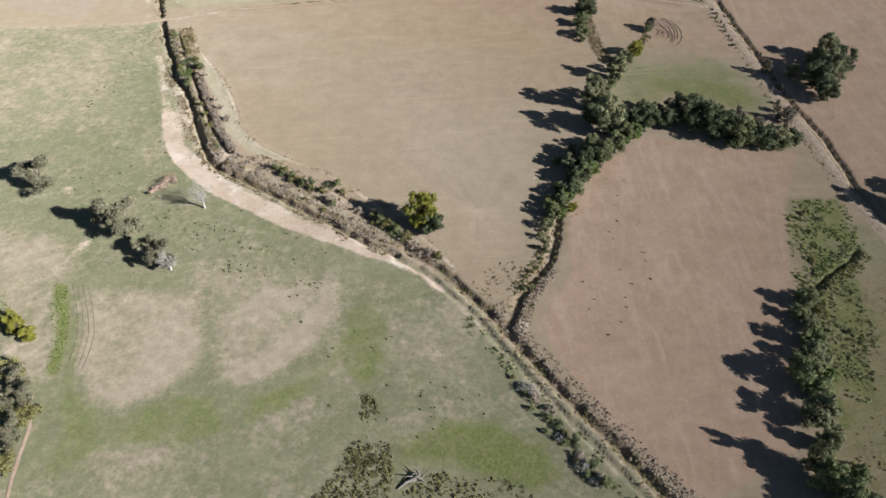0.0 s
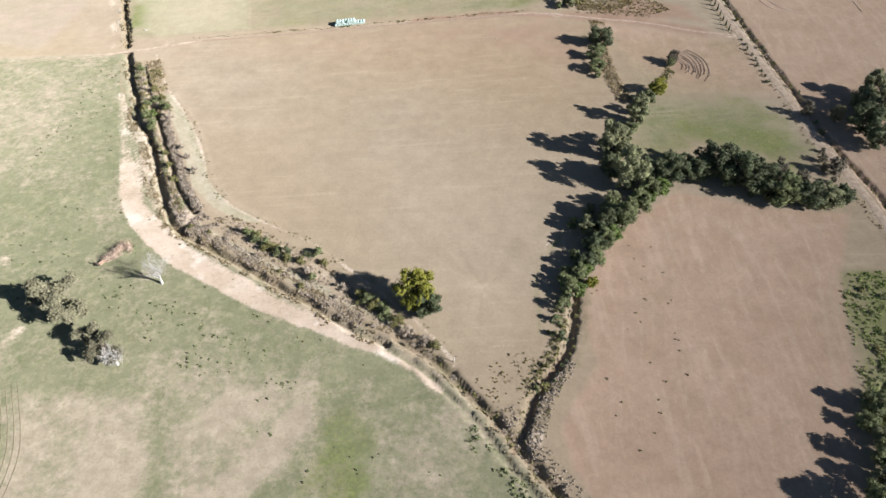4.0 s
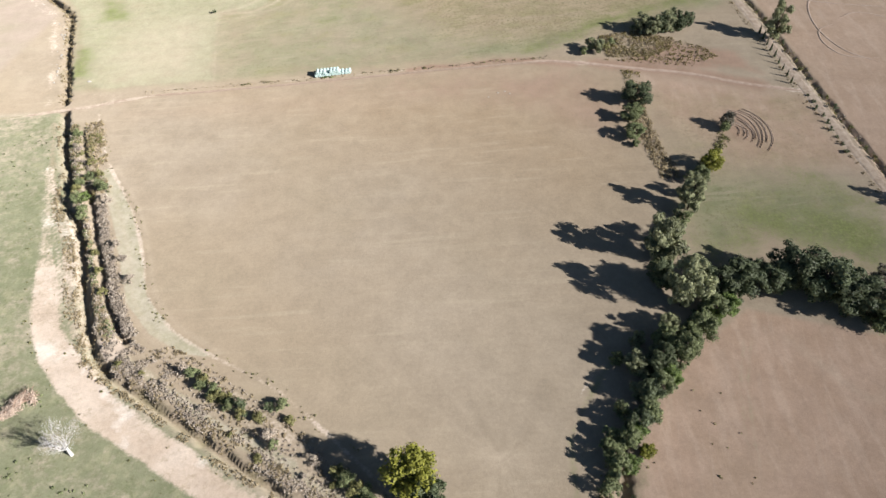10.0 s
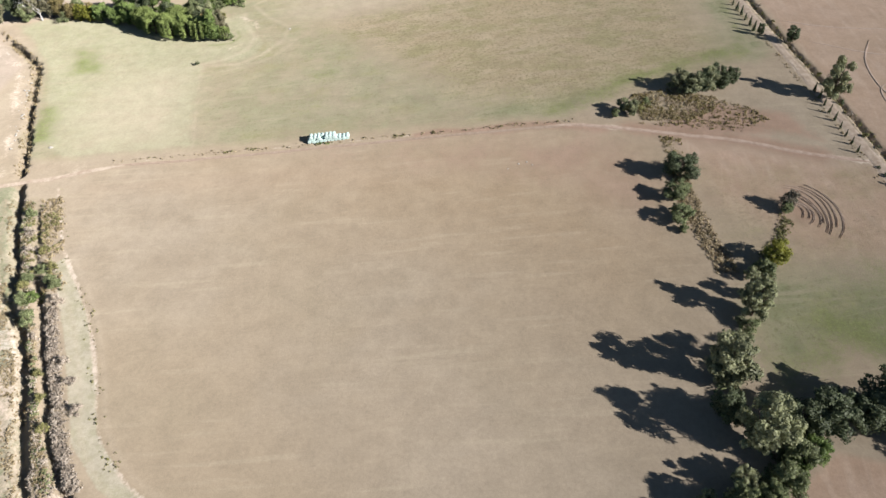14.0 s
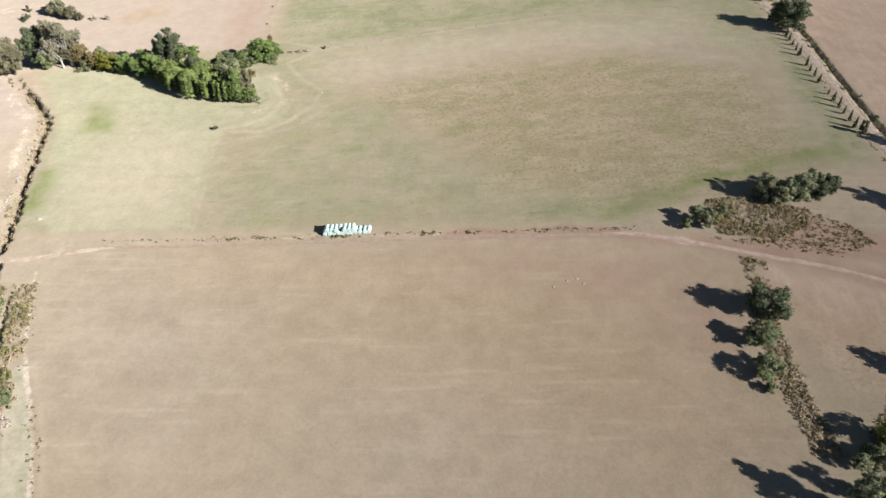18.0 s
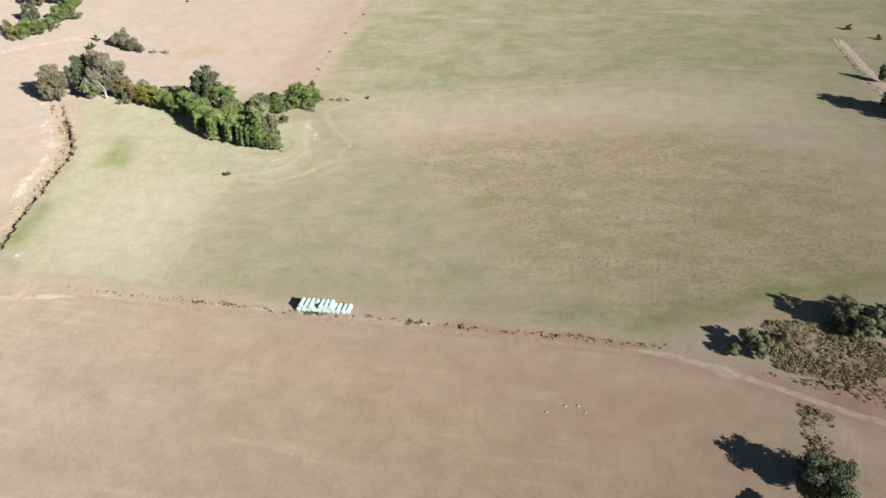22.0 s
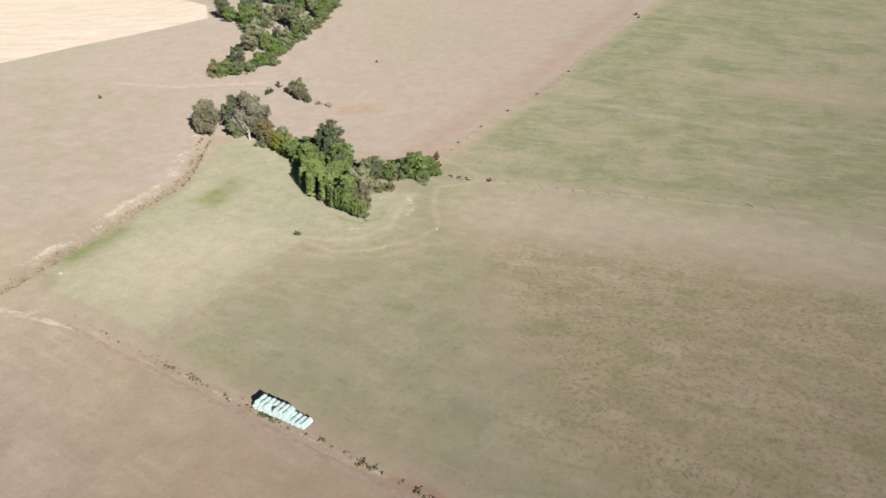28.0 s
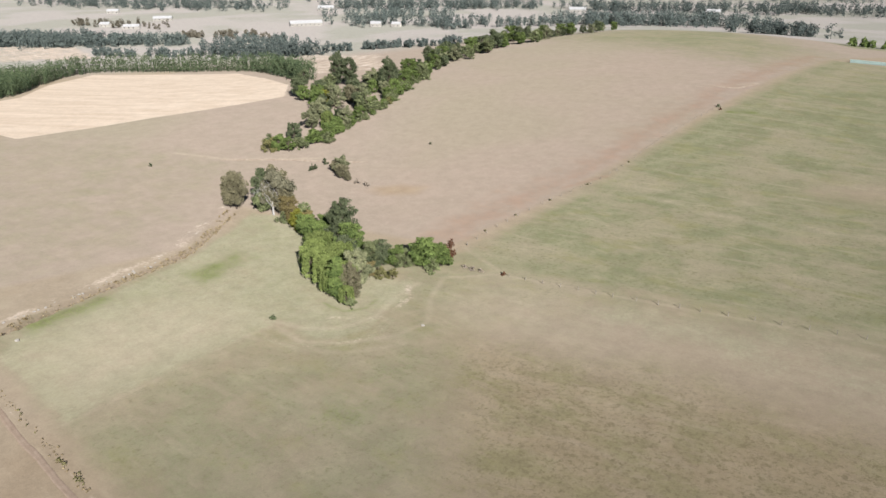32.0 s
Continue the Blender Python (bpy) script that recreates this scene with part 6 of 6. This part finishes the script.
def fallen_tree():
    """A toppled tree: a short trunk with upturned roots, and a dry brown crown on the grass."""
    root = new("fallen_tree")
    root.matrix_basis = pose(-111.5, 16, height(-111.5, 16), 0, 0, 48) @ Matrix.Diagonal((1.12, 1.12, 1.1, 1))
    trunk = part("trunk", joined("trunk", [tube([(-0.6, 0, 0.45), (2.5, 0.1, 0.5), (6, -0.2, 0.6)], [0.5, 0.38, 0.2], 8)]), LOGWOOD, root)
    r = random.Random(3)
    roots = [tube([(-0.5, 0, 0.5), (-1.0, r.uniform(-0.8, 0.8), r.uniform(0.4, 1.2)), (-1.3, r.uniform(-1.6, 1.6), r.uniform(0.1, 1.8))], [0.22, 0.14, 0.05], 5) for _ in range(8)]
    part("roots", joined("roots", roots), BARK, trunk, "dark upturned root plate")
    for k in range(6):
        out = []
        branches(Vector((2.2 + 0.7 * k, 0, 0.5)), Vector((0.8, r.uniform(-0.5, 0.5), r.uniform(0.0, 0.35))).normalized(), 2.4, 0.12, 3, r, out)
        part("branch", joined("branch", out), LOGWOOD, trunk)
    spots = [(1.6 + 0.38 * k, r.uniform(-1.0, 1.0) * (0.4 + 0.10 * k), 0.7) for k in range(18)]
    v, f = leaves(spots, [1.15] * 18, 1900, 0.2, seed=5)
    part("crown", quick_mesh("crown", v, f), LEAF["deadwood"], root, "dry red-brown twigs")
    return tagged(root, "fallen dead tree with red-brown dry crown", "fallen tree")


fallen_tree()


OLDWOOD = wood_material("grey_driftwood", (0.20, 0.18, 0.16), (0.42, 0.39, 0.35))


def stump():
    """A low uprooted stump with a split trunk and a few crooked roots."""
    root = new("stump")
    root.matrix_basis = pose(-25.5, -94, height(-25.5, -94), 0, 0, 20)
    r = random.Random(9)
    trunk = part("trunk", joined("trunk", [tube([(-4.2, -0.6, 0.35), (-1.8, 0.1, 0.5), (0.4, 0, 0.7), (1.2, 0.2, 0.9)], [0.18, 0.36, 0.55, 0.7], 9)]), OLDWOOD, root)
    for k in range(9):
        a, far = -1.4 + k * 0.5 + r.uniform(-0.2, 0.2), r.uniform(1.4, 2.8)
        bend = (1.0 + math.cos(a) * far * 0.5, math.sin(a) * far * 0.5, r.uniform(0.7, 1.7))
        part("root", joined("root", [tube([(0.9, 0.1, 0.7), bend, (1.0 + math.cos(a + 0.3) * far, math.sin(a + 0.3) * far, r.uniform(0.1, 2.2))], [0.3, 0.2, 0.06], 6)]), OLDWOOD, trunk)
    return tagged(root, "grey weathered tree stump among rank weeds", "tree stump")


stump()


def wrap_material():
    n = Nodes("stretch_film")
    fold = n.noise(3.0, 4, 0.6, n.stretch((1, 1, 3)))
    colour = n.mix(n.ramp(fold, 0.3, 0.7), (0.43, 0.56, 0.52), (0.58, 0.69, 0.655))
    colour = n.shade(colour, n.math("ADD", n.math("MULTIPLY", n.random(), 0.14), 0.93))
    return n.done(colour, 0.35, fold, 0.03, 0.4, 0.5)


FILM = wrap_material()
FILM_END = soil_material("film_overlap", (0.38, 0.50, 0.46), (0.52, 0.62, 0.585), 4.0)


def bale_model():
    """A round wrapped bale lying on its side, a little slumped, with a spiral of film on each end."""
    sides, rings = 20, ((-0.60, 0.30), (-0.62, 0.45), (-0.59, 0.56), (-0.50, 0.615), (-0.2, 0.63), (0.2, 0.63), (0.50, 0.615), (0.59, 0.56), (0.62, 0.45), (0.60, 0.30))
    verts, faces = [], []
    for a, rad in rings:
        for s in range(sides):
            t = 2 * math.pi * s / sides
            z = math.sin(t) * rad
            z = z if z > -0.52 else -0.52 + (z + 0.52) * 0.3
            verts.append((math.cos(t) * rad * 1.02, a, z + 0.55))
    for k in range(len(rings) - 1):
        for s in range(sides):
            faces.append((k * sides + s, k * sides + (s + 1) % sides, (k + 1) * sides + (s + 1) % sides, (k + 1) * sides + s))
    root = new("bale")
    wrap = part("wrap", joined("wrap", [(verts, faces)]), FILM, root)
    for way in (-1, 1):
        disc = [(math.cos(2 * math.pi * s / 16) * 0.33, 0.605 * way, math.sin(2 * math.pi * s / 16) * 0.33 + 0.55) for s in range(16)] + [(0, 0.585 * way, 0.55)]
        part("end_fold", joined("end_fold", [(disc, [(s, (s + 1) % 16, 16, 16)[:3] for s in range(16)])]), FILM_END, wrap, "gathered film on the bale's end")
    return tagged(root, "pale mint plastic-wrapped round bale in a stack", "hay bale", "stacked wrapped bales")


bale = bale_model()
spots = []
for k in range(11):
    for deep in (0, 1):
        spots.append((k * 1.19, deep * 1.28, 0.0))
for k in range(10):
    for deep in (0, 1):
        if k < 7 and (k, deep) not in ((3, 0),):
            spots.append((k * 1.19 + 0.6, deep * 1.28, 1.02))
first = True
for a, b, c in spots:
    x, y = -48.0 + a + rng.normal(0, 0.04), 154.2 + b + a * 0.05 + rng.normal(0, 0.06)
    m = pose(x, y, height(x, y) + c, 0, 0, 3 + rng.normal(0, 3))
    if first:
        bale.matrix_basis, first = m, False
    else:
        copy_thing(bale, m)
for k in range(25):
    for deep, up in ((0.0, 0.0), (1.28, 0.0), (0.64, 1.0)):
        x, y = -84 + k * 1.22 - deep * 0.38, 661 + k * 0.5 + deep * 0.92
        tagged(copy_thing(bale, pose(x, y, height(x, y) + up, 0, 0, 24 + rng.normal(0, 2))), "pale plastic-wrapped round bale in a long row", group="row of wrapped bales on the far paddock")

POST = wood_material("fence_wood", (0.28, 0.25, 0.21), (0.46, 0.42, 0.37))


def fence(points, step, tall, label):
    """Split posts in a line, with a strand of wire."""
    line = spline(points, step)
    root = new("fence")
    shape = joined("post", [tube([(0, 0, -0.2), (0, 0, tall)], [0.09, 0.075], 6)])
    shape.materials.append(POST)
    for p in line:
        ob = new("post", shape)
        ob.parent = root
        ob.matrix_basis = pose(p[0], p[1], height(*p), rng.normal(0, 3), rng.normal(0, 3), rng.uniform(0, 90))
    wire = [tube([(p[0], p[1], height(*p) + tall * 0.9) for p in line], [0.006] * len(line), 3)]
    part("wire", joined("wire", wire), BARK, root)
    return tagged(root, label, "fence")


fence(((-64, 274), (-33, 279), (-11, 284), (7, 288), (24, 292)), 5.0, 1.2, "line of weathered wooden posts across pasture")
fence(HILL_FENCE[:6], 6.0, 1.2, "post and wire fence along the bare slope")
fence(((150, 70), (146, 58), (141, 44), (139, 40)), 3.0, 1.2, "post and wire fence beside roadside trees")
pole = joined("post", [tube([(0, 0, -0.3), (0, 0, 2.6)], [0.11, 0.09], 8)])
pole.materials.append(BLEACHED)
tagged(new("post", pole), "pale wooden post at the field corner", "post").matrix_basis = pose(-10.5, -25, height(-10.5, -25), 2, 3, 0)

STONE = soil_material("pale_stone", (0.34, 0.31, 0.27), (0.55, 0.52, 0.47), 1.2)


def stone_model(seed):
    bm = bmesh.new()
    bmesh.ops.create_icosphere(bm, subdivisions=2, radius=0.5)
    for v in bm.verts:
        v.co *= 1 + 0.3 * noise.noise(v.co * 2.3 + Vector((seed, 0, 0)))
        v.co.z *= 0.6
    mesh = bpy.data.meshes.new("boulder")
    bm.to_mesh(mesh)
    bm.free()
    mesh.materials.append(STONE)
    return mesh


shapes = [stone_model(k * 3.7) for k in range(4)]
for k in range(24):
    t = k / 23
    x, y = (np.array((-145, 164)) * (1 - t) + np.array((-158, 214)) * t) + rng.normal(0, 0.9, 2)
    ob = tagged(new("boulder", shapes[k % 4]), "pale stone dumped on the ditch bank", "stone", "pale stones along the northern ditch")
    s = rng.uniform(0.4, 1.1)
    ob.matrix_basis = pose(x, y, height(x, y) + 0.05, 0, 0, rng.uniform(0, 360)) @ Matrix.Diagonal((s, s * 0.8, s, 1))
for x, y, s in ((-133, 164, 1.6), (-61.5, 236, 1.2), (15.5, 134, 0.7), (18, 134.5, 0.7), (12, 132, 0.6), (19.5, 133, 0.6)):
    ob = tagged(new("boulder", shapes[1]), "small pale stone lying on the field", "stone")
    ob.matrix_basis = pose(x, y, height(x, y) + 0.05) @ Matrix.Diagonal((s, s * 0.7, s * 0.7, 1))

# faint wheel and sheep tracks
RIDGE = soil_material("earth_ridge", (0.262, 0.196, 0.152), (0.330, 0.254, 0.200), 0.8)
for k in range(9):
    rad = 2.8 + k * 1.2 + 0.2 * math.sin(k * 2.6)
    start, end = -0.75 + 0.22 * math.sin(k * 2.0), 1.15 + 0.28 * math.sin(k * 1.3 + 1)
    for step, wide, soil, label in ((0.0, 0.26 + 0.12 * (k % 3), RIDGE, "curved earth ridge on the paddock slope"), (0.36, 0.2 + 0.08 * (k % 2), WORN, "pale worn edge of a curved earth ridge")):
        arc = []
        for t in np.linspace(start, end, 9):
            r = rad + step + 0.35 * math.sin(3 * t + k)
            arc.append((86 + r * math.cos(t), 105 + r * math.sin(t) * 1.12))
        dirt_track("path", arc, wide, soil, label, 0.04)
dirt_track("path", ((-252, 290), (-240, 303), (-228, 314), (-214, 322), (-196, 334)), 2.2, ROAD, "faint farm track below the far trees", 0.12)
dirt_track("path", ((150, 190), (142, 176), (139, 160), (143, 146), (152, 138)), 0.8, WORN, "pale wheel track looping over the field", 0.06)
dirt_track("path", ((124, 206), (140, 200), (170, 196)), 0.8, WORN, "pale wheel track over the field", 0.06)
dirt_track("path", ((-120, 528), (-112, 529), (-106, 531.5), (-103, 540), (-101, 550)), 2.2, ROAD, "pale scraped strip on the far slope", 0.12)


dirt_track("path", ((-125, -63), (-124, -68), (-122.5, -74), (-122, -82), (-121, -92), (-118, -104)), 1.0, REDROAD, "reddish cattle path beside the thicket", 0.02)
for k in range(4):
    dirt_track("path", ((-126 + k * 1.5, -25), (-121.5 + k * 1.5, -36), (-118.5 + k * 1.5, -46), (-118 + k * 1.4, -57)), 0.2, TROD, "thin pale cattle path in the grass", 0.0)
for arc in (((146, 164), (139, 160), (137, 152), (140, 144), (148, 141), (153, 141)), ((150, 168), (160, 172), (172, 166), (178, 154), (178, 140)), ((128, 190), (150, 180), (175, 176))):
    dirt_track("path", arc, 0.7, WORN, "pale wheel track looping over the field", 0.06)

# far farm buildings
def sheet_material(name, low, high):
    n = Nodes(name)
    rib = n.noise(1.0, 2, 0.5, n.stretch((3, 0.4, 1)))
    return n.done(n.mix(n.ramp(rib, 0.3, 0.7), low, high), 0.5, rib, 0.05, 0.3, 0.4)


ROOF_WHITE = sheet_material("white_sheet_roof", (0.50, 0.50, 0.50), (0.68, 0.68, 0.68))
PLASTER = soil_material("plaster", (0.52, 0.49, 0.44), (0.66, 0.63, 0.58), 0.8)
GLASSY = sheet_material("dark_window", (0.03, 0.035, 0.04), (0.06, 0.065, 0.07))


def shed(x, y, long, deep, tall, turn):
    root = new("farm_building")
    root.matrix_basis = pose(x, y, height(x, y), 0, 0, turn)
    a, b, ridge = long / 2, deep / 2, tall + deep * 0.28
    walls = [(-a, -b, 0), (a, -b, 0), (a, b, 0), (-a, b, 0), (-a, -b, tall), (a, -b, tall), (a, b, tall), (-a, b, tall), (-a, 0, ridge), (a, 0, ridge)]
    part("wall", mesh_from("wall", walls, [(0, 1, 5, 4), (1, 2, 6, 9, 5), (2, 3, 7, 6), (3, 0, 4, 8, 7)]), PLASTER, root)
    for way in (-1, 1):
        e, lift = b + 0.5, 0.12
        slope = [(-a - 0.4, way * e, tall - 0.28 + lift), (a + 0.4, way * e, tall - 0.28 + lift), (a + 0.4, 0, ridge + lift), (-a - 0.4, 0, ridge + lift)]
        slope += [(p, q, r - 0.12) for p, q, r in slope]
        part("roof", mesh_from("roof", slope, [(0, 1, 2, 3), (7, 6, 5, 4), (0, 4, 5, 1), (1, 5, 6, 2), (3, 2, 6, 7), (0, 3, 7, 4)]), ROOF_WHITE, root, "white sheet-metal roof slope")
    for k in range(int(long // 6)):
        u = -a + 3 + k * 6
        pane = [(u - 0.7, -b - 0.03, 1.2), (u + 0.7, -b - 0.03, 1.2), (u + 0.7, -b - 0.03, 2.4), (u - 0.7, -b - 0.03, 2.4)]
        pane += [(p, q + 0.1, r) for p, q, r in pane]
        part("window", mesh_from("window", pane, [(0, 1, 2, 3), (0, 4, 5, 1), (1, 5, 6, 2), (2, 6, 7, 3), (3, 7, 4, 0)]), GLASSY, root)
    return tagged(root, "far farm building with white sheet roof", "farm building", "farm buildings in the valley")


for row_ in ((-800, 745, 44, 12, 4, 62), (-715, 800, 14, 10, 4.5, 40), (-690, 815, 12, 9, 4, 30), (-940, 560, 22, 9, 3.5, 50), (-985, 545, 14, 9, 4, 35), (-1010, 640, 26, 10, 3.5, 55), (-1180, 640, 18, 10, 4, 50),
             (-960, 905, 26, 12, 5, 50), (-620, 1150, 26, 12, 5, 30), (-440, 1250, 24, 12, 5, 25)):
    shed(*row_)
